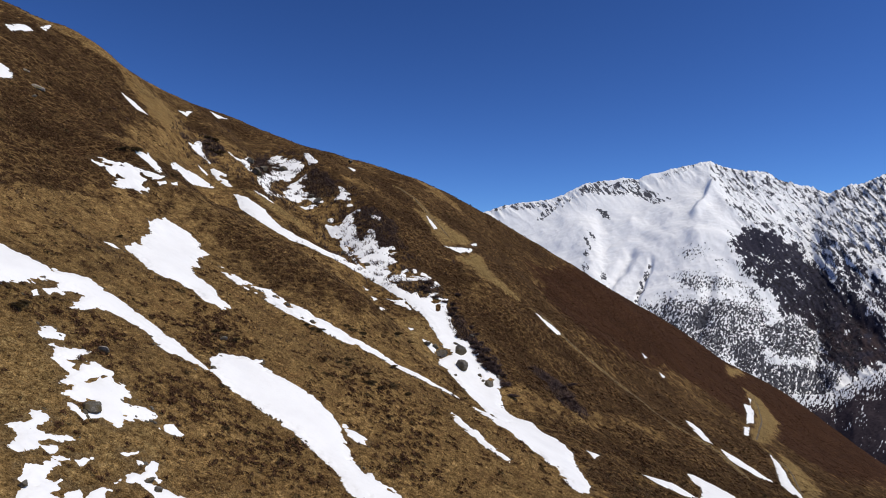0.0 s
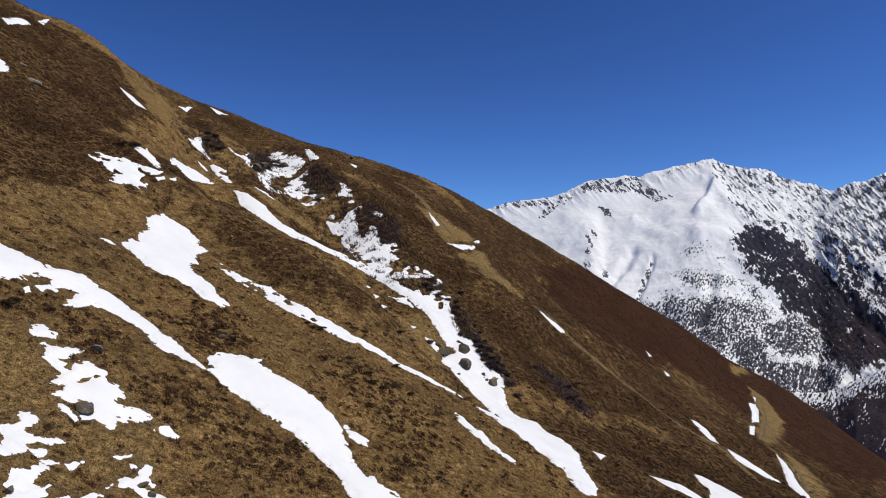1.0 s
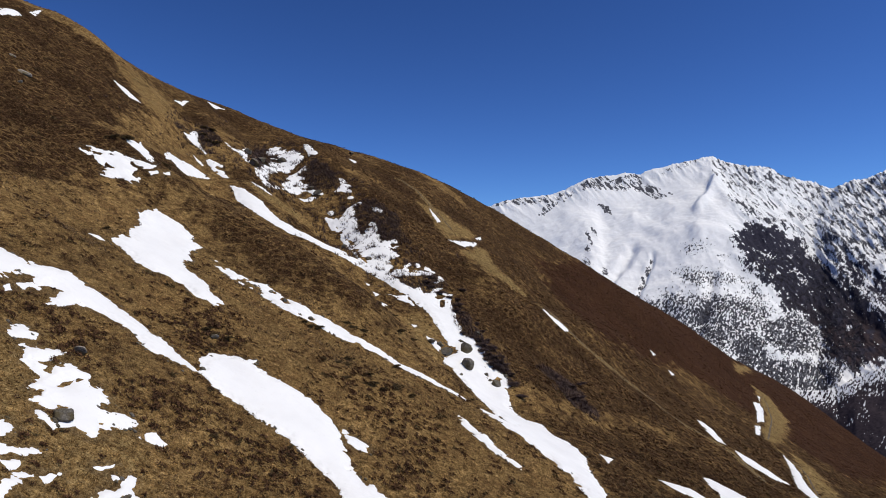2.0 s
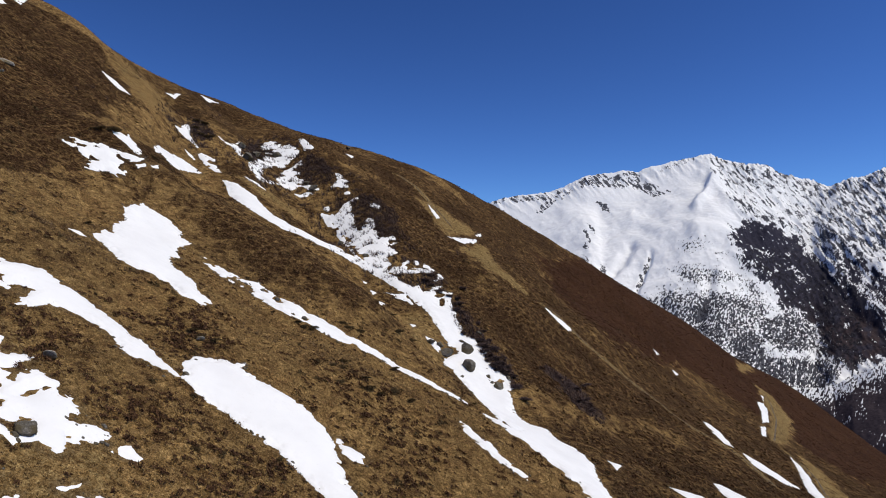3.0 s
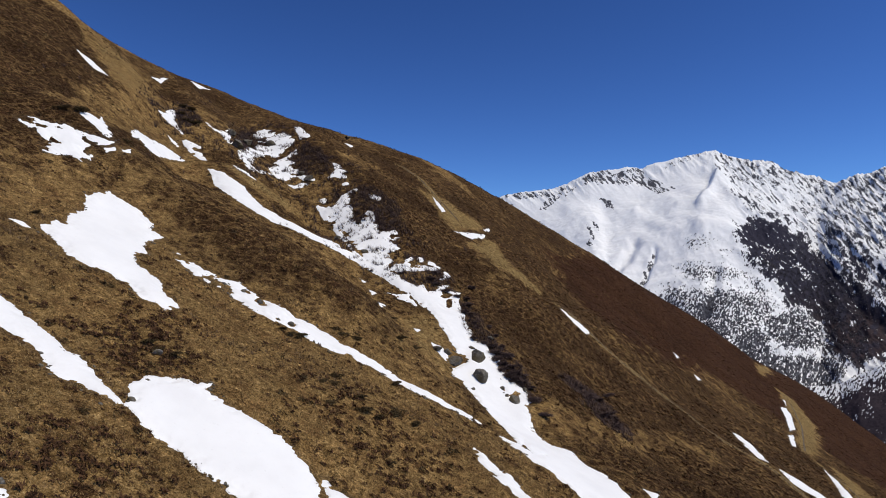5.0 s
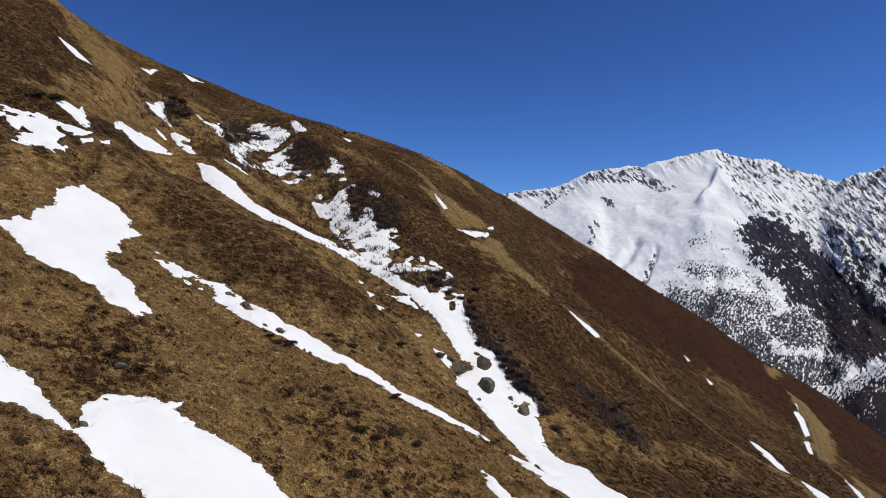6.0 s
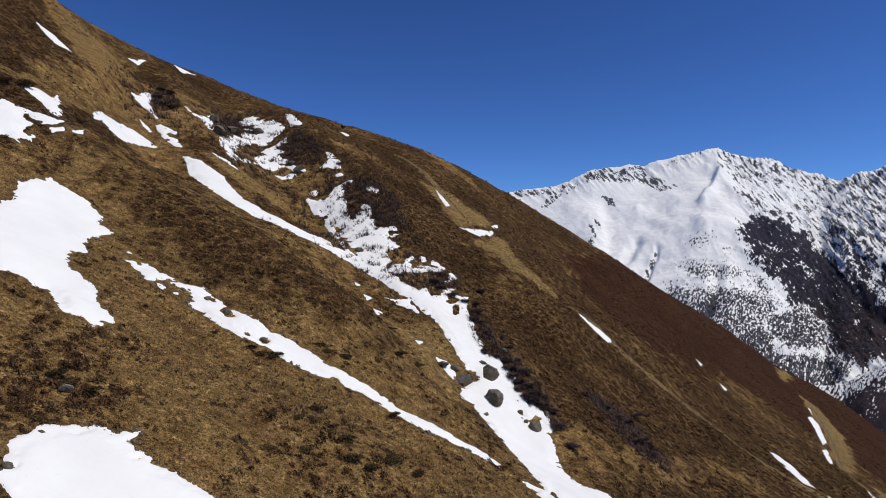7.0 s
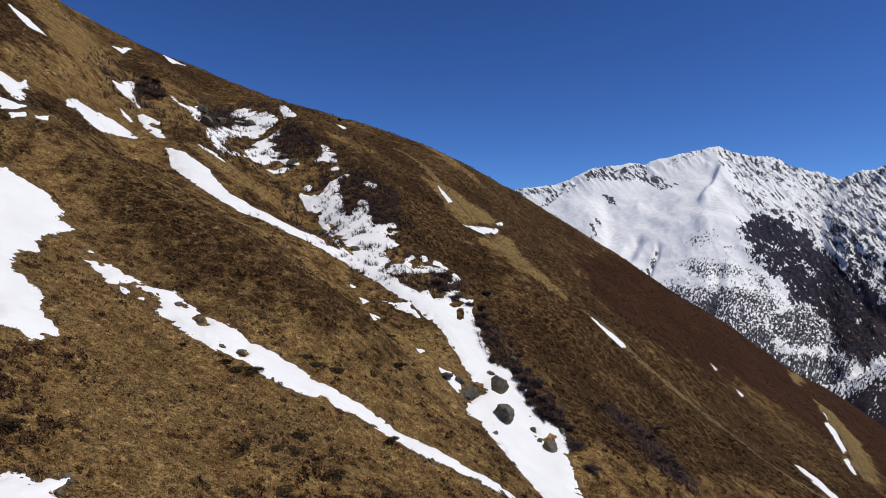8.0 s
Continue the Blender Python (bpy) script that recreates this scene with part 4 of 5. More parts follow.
WOODS = [
    ('plain', 1.5, 14, [(510, 40), (519, 52), (557, 68), (582, 66), (609, 55), (619, 38), (629, 23), (657, 12), (691, -15), (716, -30), (745, -70), (782, -115), (853, -170), (853, -179), (781, -179), (743, -184), (713, -195), (693, -184), (674, -170), (666, -142), (660, -120), (640, -113), (635, -95), (613, -88), (600, -78), (588, -58), (574, -40), (560, -27), (536, -16), (524, 8)]),
    ('streak', 1.05, 9, [(687, 15), (736, 0), (784, -25), (855, -70), (853, -170), (782, -120), (735, -70), (706, -30)]),
    ('streak', 0.8, 2, [(489, 55), (507, 54), (537, 40), (517, 42)]),
]
# glades of snow in the woods: u, v, half width, half height, turn
GLADES = [(571, 8, 14, 6, -20), (544, -8, 19, 5, 8), (621, -20, 17, 5, -30), (633, -37, 5, 7, 0), (582, -24, 11, 4, 12), (648, -54, 5, 3, -20), (724, -45, 16, 4, -55), (751, -33, 9, 8, -30), (760, -70, 22, 6, -45), (666, 0, 34, 5, -38), (701, -45, 26, 4, -55), (714, -118, 5, 3, -30), (655, -90, 9, 2, -50)]
# scattered trees: density, softness, outline in u and v
STANDS = [
    (0.3, 8, [(401, -20), (436, -8), (506, -20), (536, -35), (466, -50), (416, -40)]),
    (0.55, 9, [(346, -75), (396, -55), (456, -60), (516, -60), (565, -75), (585, -90), (560, -120), (544, -170), (494, -170), (415, -140)]),
    (0.75, 6, [(430, -90), (466, -65), (477, -80), (473, -110), (515, -130), (485, -150), (445, -130)]),
    (0.7, 6, [(560, -105), (615, -90), (635, -102), (660, -127), (664, -158), (614, -170), (564, -150)]),
    (0.85, 7, [(505, -120), (565, -130), (574, -179), (524, -199)]),
    (0.78, 7, [(544, -170), (674, -175), (703, -196), (683, -229), (613, -229), (573, -249)]),
    (0.12, 8, [(417, 30), (467, 42), (477, 25), (426, 0)]),
    (0.3, 6, [(516, -30), (556, -40), (580, -75), (535, -70)]),
]
# ribs and gullies of the far slope: height, half width, line in u and v
RIBS = [
    (48, 13, [(476, 179), (480, 130), (498, 105), (537, 75), (577, 30)]),
    (30, 8, [(480, 130), (467, 108), (449, 85)]),
    (24, 9, [(464, 171), (458, 148)]),
    (22, 20, [(222, 78), (247, 62), (260, 20), (266, -20)]),
    (-16, 14, [(279, 90), (288, 40), (282, -10)]),
    (-26, 9, [(334, 20), (308, -15), (291, -40)]),
    (-16, 4, [(370, 6), (356, -25), (341, -75)]),
    (-26, 12, [(471, -30), (467, -75), (440, -130)]),
    (26, 14, [(447, 45), (507, 30), (536, -10), (566, -40)]),
    (20, 16, [(337, 70), (387, 40), (447, 30)]),
    (-30, 14, [(622, 45), (666, 0), (715, -65), (784, -130)]),
    (30, 14, [(647, 70), (707, 30), (776, -20)]),
    (-28, 12, [(613, 100), (658, 85), (717, 50)]),
]


def foothill(u):
    """Crest of the low foothill in front of the woods, as a height v."""
    return np.interp(u, [500, 560, 606, 690, 722, 784, 900], [-238, -236, -233, -226, -204, -184, -160])


def mountain(u, y):
    """Height at bearing u and distance y."""
    fine_u = np.arange(-500, 1101, 4.0)
    sharp = np.interp(fine_u, CREST_U, CREST_V)
    k = np.exp(-(np.arange(-40, 41) / 14.0) ** 2)
    broad = np.convolve(np.pad(sharp, 40, "edge"), k / k.sum(), "valid")
    v, vb = np.interp(u, fine_u, sharp), np.interp(u, fine_u, broad)
    crag = np.exp(-((u - 330) / 90) ** 2)
    yc = CREST_Y - 60 * np.exp(-((u - 250) / 120.0) ** 2) - 150 * step(650, 700, u)
    d = yc - y
    down = np.clip(d, 0, None)
    zc = 60 + (v + (vb - v) * step(10, 260, down)) * yc / 1100
    z = zc - 0.60 * down - 45 * step(0, 300, down) - 40 * crag * step(0, 70, down)
    z = np.where(d < 0, zc + 0.8 * d, z)
    # notches and teeth along the crest
    z = z + (5 * gnoise(u / 9.0, y / 160.0) + 7 * gnoise(u / 3.6, y / 60.0 + 4) * (0.5 + 0.7 * step(380, 480, u))) * np.exp(-(d / 60.0) ** 2)
    x, vv = u * y / 1100, 1100 * (z - 60) / y
    for height, width, line in RIBS:
        z = z + height * np.exp(-(line_distance(u + 3 * gnoise(u / 16, vv / 16), vv, line) / width) ** 2) * step(30, 260, down)
    z = z + (30 * fbm(x + 700, y, 620, 3) + 9 * fbm(x + 90, y * 1.6, 190, 4, 0.5)) * step(80, 400, down)
    # sharp ribs that run down the face below the crest
    across, along = 0.74 * u + 0.67 * vv, 0.67 * u - 0.74 * vv
    steep = step(0, 60, u - 455 - 0.05 * down) * (1 - 0.6 * step(500, 1100, down)) + 0.9 * np.exp(-(down / 110) ** 2)
    z = z + (ridged(across / 15.0, along / 60.0, 1.0, 4, 0.55) - 0.85) * (1.0 + 15 * steep) * step(0, 60, down)
    z = z + (ridged(x, y, 150, 4, 0.5) - 0.8) * (1.5 + 7 * step(600, 1100, down))
    fy = 2330 - 0.45 * (u - 640)
    z = np.maximum(z, 60 + foothill(u) * fy / 1100 - 0.55 * np.abs(y - fy) + 12 * fbm(x, y, 120, 4) - 4 * np.clip(600 - u, 0, 400))
    return z


def build_mountain():
    u = np.concatenate([np.linspace(-260, 45, 60), np.linspace(46.5, 860, 560)])
    y = np.concatenate([np.linspace(1850, 3300, 200), np.linspace(3304, 4110, 195), np.linspace(4120, 4500, 10)])
    U, Y = np.meshgrid(u, y)
    Z = mountain(U, Y)
    X, V = U * Y / 1100, 1100 * (Z - 60) / Y
    m = fbm(U, V, 22, 4, 0.6)
    sway = fbm(U + 400, V, 18, 4, 0.6)
    wu, wv = U + 4 * fbm(U, V, 9, 3, 0.6), V + 4 * fbm(U + 90, V, 9, 3, 0.6)
    across, along = 0.74 * U + 0.67 * V, 0.67 * U - 0.74 * V
    streak = fbm(across + 2 * m, along / 5.0, 3.6, 3, 0.7)
    mottle = fbm(U + 31, V * 1.2, 4.2, 3, 0.75)
    snow, brown = 1.2 + 0.1 * m, np.zeros_like(U)

    def inside(pts, soft, warp=0.0):
        a = np.array(pts)
        k = np.zeros_like(U)
        near = (U > a[:, 0].min() - 20) & (U < a[:, 0].max() + 20) & (V > a[:, 1].min() - 20) & (V < a[:, 1].max() + 20)
        k[near] = step(-soft, soft, inside_distance(wu[near] + warp * m[near], wv[near] + warp * sway[near], pts))
        return k
    bare, wood = np.zeros_like(U), np.zeros_like(U)
    for how, strength, soft, pts in ROCKS_AND_SHADE:
        k = inside(pts, soft)
        bare = np.maximum(bare, k * (strength + (0.95 * streak if how == "streak" else 0.25 * mottle)))
    # a few more streaks of rock all over the streaked face
    face = step(0, 50, U - 470 - 0.35 * np.clip(150 - V, 0, 400)) * step(-60, 20, V)
    bare = np.maximum(bare, face * (0.26 + 0.34 * step(40, 170, U - 520 - 0.6 * V) + 1.0 * streak))
    for how, strength, soft, pts in WOODS:
        k = inside(pts, soft, 15.0)
        wood = np.maximum(wood, k)
        bare = np.maximum(bare, k * strength + step(0.05, 0.5, k) * (0.9 * streak if how == "streak" else 0.12 * mottle + 0.95 * streak))
    for cu, cv, ru, rv, turn in GLADES:
        bare = bare - 1.5 * blob(wu, wv, cu, cv, ru, rv, turn) * step(-0.5, 0.3, mottle)
    for density, soft, pts in STANDS:
        k = inside(pts, soft * 1.7, 6.0)
        bare = np.maximum(bare, k * (0.34 + 0.78 * density + 0.9 * mottle + 0.3 * m))
    snow = snow - np.clip(bare, 0, 1.6)
    brown = step(40, 130, -V) * step(0.2, 1.0, wood) * step(-0.5, 0.5, m + 0.2)
    under = foothill(U) - V
    foot = step(-5, 2, under) * step(560, 600, U)
    snow = snow * (1 - foot) + foot * (0.58 + 0.7 * mottle - 0.9 * step(16, 34, under + 10 * m) * (1 - 0.75 * step(0.25, 0.7, m + 0.3 * mottle)))
    wood, brown = np.maximum(wood, foot), np.maximum(brown, 0.7 * foot)
    ob = grid_mesh("far_mountain", X, Y, Z, ALP, {"cover": np.stack([np.clip(snow, -0.5, 1.5), np.clip(wood, 0, 1), np.clip(brown, 0, 1)], -1)})
    return tagged(ob, "snow-covered mountain ridge with dark rock ribs and woods", "mountain", kind="structure")


build_mountain()

# ---------------------------------------------------------------- trodden footpaths
def earth_material():
    m, nt, bsdf = material("trodden_earth", 0.95)
    fine = n_noise(nt, 2.5, 5, 0.7)
    nt.links.new(n_ramp(nt, fine, [(0.35, (0.06, 0.046, 0.032)), (0.65, (0.17, 0.13, 0.088))]), bsdf.inputs["Base Color"])
    n_bump(nt, bsdf, fine, 0.6, 0.1)
    return m


EARTH = earth_material()


def build_path(pts, width):
    p = np.array(pts, float)
    run = np.concatenate([[0], np.cumsum(np.hypot(*np.diff(p, axis=0).T))])
    t = np.arange(0, run[-1], 0.7)
    k = np.exp(-(np.arange(-12, 13) / 5.0) ** 2)
    cx, cy = (np.convolve(np.pad(np.interp(t, run, p[:, i]), 12, "edge"), k / k.sum(), "valid") for i in (0, 1))
    nx, ny = -np.gradient(cy), np.gradient(cx)
    ln = np.hypot(nx, ny) + 1e-6
    w = width * (0.75 + 0.35 * gnoise(t / 4.0, 0 * t + 3.3))
    across = np.linspace(-1, 1, 5)[:, None]
    X, Y = cx + across * w * nx / ln, cy + across * w * ny / ln
    Z = land(X, Y) + 0.10 - 0.16 * np.abs(across) ** 3
    ob = grid_mesh("footpath", X, Y, Z, EARTH)
    return tagged(ob, "narrow trodden footpath across the mountainside", "footpath", kind="structure")


for path_width, path_pts in TRAIL:
    build_path(path_pts, 0.5 * path_width)

# ---------------------------------------------------------------- boulders, bushes and turf
BOULDERS = [(4.3, 149.9, 1.85), (3.1, 152.9, 0.7), (4.2, 143.6, 1.45), (10.4, 140.7, 0.9), (8.3, 143.2, 0.45), (8.4, 141.9, 0.3), (9.0, 141.2, 0.4), (2.7, 138.8, 0.4), (3.8, 141.3, 0.25), (8.2, 145.6, 0.28), (12.7, 144.8, 0.5), (-0.1, 145.6, 1.2), (-1.9, 147.6, 0.8), (-3.8, 146.7, 0.85), (7.4, 158.9, 0.55), (-62.6, 208.2, 2.0), (-68.7, 219.3, 1.4), (-65.0, 224.0, 1.6), (-60.4, 234.7, 1.2), (-43.0, 213.9, 1.2), (-46.2, 217.0, 0.9), (-40.7, 271.7, 1.1), (-30.1, 187.9, 0.7), (-21.7, 176.7, 0.7), (-31.1, 124.0, 0.5), (-34.0, 125.7, 0.4), (-25.3, 120.8, 0.4), (-27.2, 120.3, 0.28), (-36.0, 64.4, 0.8), (-27.8, 59.4, 0.42), (-26.9, 59.0, 0.36), (-33.8, 50.5, 0.4), (-31.4, 85.5, 0.35)]
PALE_BOULDERS = [(-101.3, 154.4, 1.2), (-107.1, 158.5, 0.6), (-98.8, 149.0, 0.5), (-41.2, 75.6, 0.75), (-33.5, 94.9, 0.4), (-33.4, 94.8, 0.5), ]
HEATH_BUSHES = [(26.7, 163.8, 1.5), (29.0, 162.0, 1.7), (31.0, 163.5, 1.4), (28.0, 160.2, 1.5), (30.4, 154.6, 1.8), (32.4, 155.8, 1.5), (29.0, 153.0, 1.4), (31.6, 152.2, 1.5), (34.5, 170.0, 1.3)]
# dense willow thickets: outlines in plan
THICKETS = [
    [(-30.0, 208.4), (-27.4, 210.2), (-24.0, 212.2), (-19.4, 210.0), (-16.4, 209.0), (-15.2, 196.9), (-15.3, 192.0), (-17.4, 189.8), (-19.5, 188.6), (-20.8, 191.9), (-21.5, 197.2), (-23.6, 198.3), (-24.4, 194.8), (-26.1, 193.2), (-27.6, 197.8)],
    [(1.9, 168.8), (4.3, 169.5), (6.0, 162.9), (8.3, 158.1), (11.7, 155.6), (14.0, 149.1), (13.9, 143.3), (13.3, 145.3), (10.3, 146.9), (8.8, 151.2), (6.6, 155.1), (3.6, 156.8), (2.1, 163.5)],
    [(-13.4, 172.2), (-9.0, 173.4), (-3.5, 179.5), (-1.1, 179.0), (-2.9, 173.9), (-6.2, 169.3), (-9.3, 168.3), (-11.5, 169.2)],
    [(-84.3, 215.4), (-84.5, 223.1), (-79.9, 219.8), (-76.6, 213.7), (-77.7, 210.2), (-77.8, 206.0), (-80.0, 207.4)],
    [(-66.9, 220.3), (-70.2, 238.5), (-63.1, 237.8), (-63.5, 233.7), (-63.4, 223.6), (-63.8, 217.1)],
    [(-51.1, 231.0), (-49.2, 236.5), (-40.7, 228.6), (-38.5, 217.7), (-42.8, 216.9), (-47.0, 218.3), (-49.1, 223.5)],
    [(23.4, 161.6), (26.1, 167.6), (30.6, 168.4), (33.6, 163.9), (32.1, 158.6), (27.6, 156.8)],
    [(26.0, 153.8), (28.1, 159.1), (32.6, 159.8), (35.6, 154.6), (33.4, 149.6), (28.9, 149.0)],
]
GULLY_BUSHES = [(10.6, 154.9, 1.3), (9.6, 157.6, 1.2), (14.4, 142.7, 1.4), (15.0, 138.6, 1.5), (8.8, 161.9, 1.1), (7.6, 164.8, 1.1), (2.4, 168.9, 1.2), (0.4, 170.8, 1.2), (1.7, 165.6, 1.1), (4.2, 181.3, 1.2), (-6.3, 172.8, 1.5), (-4.4, 172.2, 1.5), (-2.6, 170.8, 1.4), (-5.1, 176.5, 1.4), (3.4, 156.3, 1.1), (5.8, 156.1, 1.1), (7.7, 156.7, 1.2), (8.0, 154.3, 1.4), (8.1, 152.0, 1.5), (9.1, 151.4, 1.5), (9.0, 149.1, 1.6), (10.2, 150.6, 1.5), (10.0, 147.9, 1.7), (11.4, 149.3, 1.6), (11.2, 147.3, 1.6), (12.5, 148.9, 1.5), (12.4, 146.8, 1.4), (10.0, 146.2, 1.0), (13.8, 146.6, 1.2), (3.0, 169.5, 1.2), (3.5, 166.4, 1.2), (4.0, 163.1, 1.0), (2.4, 172.4, 1.2), ]
SLOPE_BUSHES = [(-23.6, 118.8, 1.2), (-9.5, 117.7, 1.1), (-16.3, 102.9, 1.0), (-81.9, 215.5, 2.2), (-79.1, 211.8, 2.2), (-82.4, 222.3, 2.0), (-76.3, 212.0, 2.0), (-84.9, 220.5, 1.8), (-63.9, 223.2, 1.4), (-62.7, 230.4, 1.4), (-46.6, 215.5, 1.6), (-43.4, 212.2, 1.6), (-76.8, 147.4, 2.0), (-75.4, 150.1, 2.0), (-71.7, 150.9, 1.6), (-66.7, 153.2, 1.6), (-59.9, 114.5, 0.9), (-51.5, 74.7, 1.2), (-51.6, 76.4, 1.0), (-32.3, 95.4, 1.1), (-33.6, 95.4, 1.0), (-18.6, 78.0, 0.8), (-33.9, 95.6, 1.0), (-35.4, 96.1, 1.0), (-8.6, 107.8, 1.44), (-12.4, 103.4, 1.24), (-16.7, 108.8, 1.07), (-16.9, 112.0, 1.06), (-13.3, 107.4, 1.15), (-18.2, 108.0, 0.89), (-19.7, 126.5, 0.93), (-18.2, 125.7, 0.98), (-24.6, 116.9, 0.89), (-23.4, 117.2, 0.89), (-25.9, 117.2, 0.9), (-10.7, 103.4, 1.03), (-30.0, 117.0, 0.65), (-15.1, 144.9, 1.04), (-12.3, 147.4, 1.25), (-10.4, 135.6, 1.26), (-7.5, 139.4, 1.15), (-19.9, 105.2, 1.2), (-25.7, 74.1, 0.8), (-23.5, 75.6, 0.9), (-17.6, 87.2, 0.9), (-33.3, 81.1, 0.75), (-6.2, 107.3, 1.0), (-8.1, 95.1, 1.0), (-16.5, 126.4, 1.1)]


def rock_material(name, bright):
    m, nt, bsdf = material(name, 0.9)
    fine, mid = n_noise(nt, 5.0, 6, 0.7), n_noise(nt, 0.9, 4)
    col = n_ramp(nt, fine, [(p, tuple(bright * v for v in c)) for p, c in ((0.3, (0.05, 0.045, 0.038)), (0.55, (0.14, 0.125, 0.105)), (0.75, (0.28, 0.26, 0.23)))])
    col = n_mix(nt, n_ramp(nt, mid, [(0.45, (0, 0, 0)), (0.6, (0.9, 0.9, 0.9))]), col, tuple(bright * v for v in (0.085, 0.066, 0.034)))
    nt.links.new(col, bsdf.inputs["Base Color"])
    n_bump(nt, bsdf, fine, 0.7, 0.12)
    return m


def leaf_material(name, stops):
    m, nt, bsdf = material(name, 0.9)
    g = nt.nodes.new("ShaderNodeNewGeometry")
    o = nt.nodes.new("ShaderNodeObjectInfo")
    f = n_math(nt, "ADD", n_math(nt, "MULTIPLY", g.outputs["Random Per Island"], 0.75), n_math(nt, "MULTIPLY", o.outputs["Random"], 0.25))
    nt.links.new(n_ramp(nt, f, stops), bsdf.inputs["Base Color"])
    return m


ROCK, PALE_ROCK = rock_material("lichened_rock", 1.0), rock_material("pale_weathered_rock", 2.4)
TWIG = leaf_material("bare_purple_twigs", [(0.0, (0.045, 0.029, 0.026)), (0.6, (0.102, 0.068, 0.060)), (1.0, (0.175, 0.124, 0.108))])
BIRCH = leaf_material("reddish_dwarf_birch", [(0.0, (0.020, 0.008, 0.003)), (0.5, (0.056, 0.025, 0.009)), (1.0, (0.14, 0.070, 0.028))])
JUNIPER = leaf_material("dark_juniper", [(0.0, (0.028, 0.019, 0.008)), (0.6, (0.078, 0.052, 0.022)), (1.0, (0.14, 0.096, 0.040))])
HEATHER = leaf_material("brown_heather", [(0.0, (0.034, 0.016, 0.008)), (0.5, (0.092, 0.045, 0.021)), (1.0, (0.175, 0.095, 0.046))])
STRAW = leaf_material("dry_straw", [(0.0, (0.08, 0.048, 0.018)), (0.5, (0.24, 0.152, 0.060)), (1.0, (0.46, 0.325, 0.155))])
DEAD = leaf_material("dull_dead_grass", [(0.0, (0.05, 0.029, 0.016)), (0.5, (0.120, 0.074, 0.040)), (1.0, (0.26, 0.175, 0.098))])
# lightened tree colour, with the softening of distance haze painted in
FAR_TREE = leaf_material("hazed_bare_trees", [(0.0, (0.026, 0.024, 0.032)), (1.0, (0.085, 0.077, 0.086))])
BARK = leaf_material("grey_brown_bark", [(0.0, (0.05, 0.04, 0.032)), (1.0, (0.10, 0.082, 0.066))])


def mesh_from(name, co, faces, mat, smooth=False):
    me = bpy.data.meshes.new(name)
    me.from_pydata([tuple(c) for c in co], [], [tuple(int(i) for i in f) for f in faces])
    me.materials.append(mat)
    if smooth:
        me.polygons.foreach_set("use_smooth", np.ones(len(me.polygons), dtype=bool))
    me.update()
    return me


def boulder_mesh(seed, mat):
    """A blocky, split boulder of half width 1."""
    rng = np.random.RandomState(seed)
    bm = bmesh.new()
    bmesh.ops.create_icosphere(bm, subdivisions=4, radius=1.15)
    cuts = [(Vector(rng.normal(size=3)).normalized(), rng.uniform(0.5, 0.8)) for _ in range(9)]
    for v in bm.verts:
        p = v.co.copy()
        for nrm, dist in cuts:
            over = p.dot(nrm) - dist
            if over > 0:
                p -= nrm * over * 0.97
        p += v.co * (0.09 * noise.fractal(v.co * 2.2 + Vector((seed, 0, 0)), 0.9, 2.0, 5))
        v.co = Vector((p.x, p.y * 0.85, p.z * 0.8))
    me = bpy.data.meshes.new("boulder")
    bm.to_mesh(me)
    bm.free()
    me.materials.append(mat)
    me.polygons.foreach_set("use_smooth", np.ones(len(me.polygons), dtype=bool))
    return me


def ground_at(x, y):
    a = np.array([[float(x)]])
    return float(land(a, np.array([[float(y)]]))[0, 0])


rock_meshes = [boulder_mesh(k, ROCK) for k in (3, 11, 23, 31)]
pale_mesh = boulder_mesh(17, PALE_ROCK)
rng = np.random.RandomState(5)
for k, (bx, by, br) in enumerate(BOULDERS):
    ob = new("boulder", rock_meshes[k % 4])
    ob.matrix_world = pose(bx, by, ground_at(bx, by) + 0.32 * br, rng.uniform(-15, 15), rng.uniform(5, 25), rng.uniform(0, 360)) @ Matrix.Diagonal((1.25 * br, 1.25 * br, 1.15 * br, 1))
    tagged(ob, "large mossy grey boulder in the snow gully" if br > 1.4 else "small grey stone lying in snow and grass", "boulder", "boulders on the slope")
for bx, by, br in PALE_BOULDERS:
    ob = new("boulder", pale_mesh)
    ob.matrix_world = pose(bx, by, ground_at(bx, by) + 0.15 * br, rng.uniform(-10, 10), 25, rng.uniform(0, 360)) @ Matrix.Diagonal((1.3 * br, 1.1 * br, 0.8 * br, 1))
    tagged(ob, "pale weathered rock showing through the turf", "boulder", "boulders on the slope")


def leaf_cloud(seed, count, leaf, squash=0.7, lobes=5):
    """Small leaves over an uneven dome of half width 1."""
    rng = np.random.RandomState(seed)
    heads = np.column_stack([rng.uniform(-0.55, 0.55, lobes), rng.uniform(-0.55, 0.55, lobes), rng.uniform(0.2, 0.55, lobes)])
    co, faces = [], []
    for k in range(count):
        d = rng.normal(size=3)
        d /= np.linalg.norm(d)
        d[2] = abs(d[2])
        c = heads[k % lobes] + d * rng.uniform(0.3, 0.55) * np.array([1, 1, squash])
        a, b = rng.normal(size=3), rng.normal(size=3)
        a = a / np.linalg.norm(a) * leaf * rng.uniform(0.6, 1.4)
        b = b / np.linalg.norm(b) * leaf * rng.uniform(0.4, 0.9)
        i = len(co)
        co += [c - a * 0.5, c + b, c + a]
        faces.append((i, i + 1, i + 2))
    return np.array(co), faces


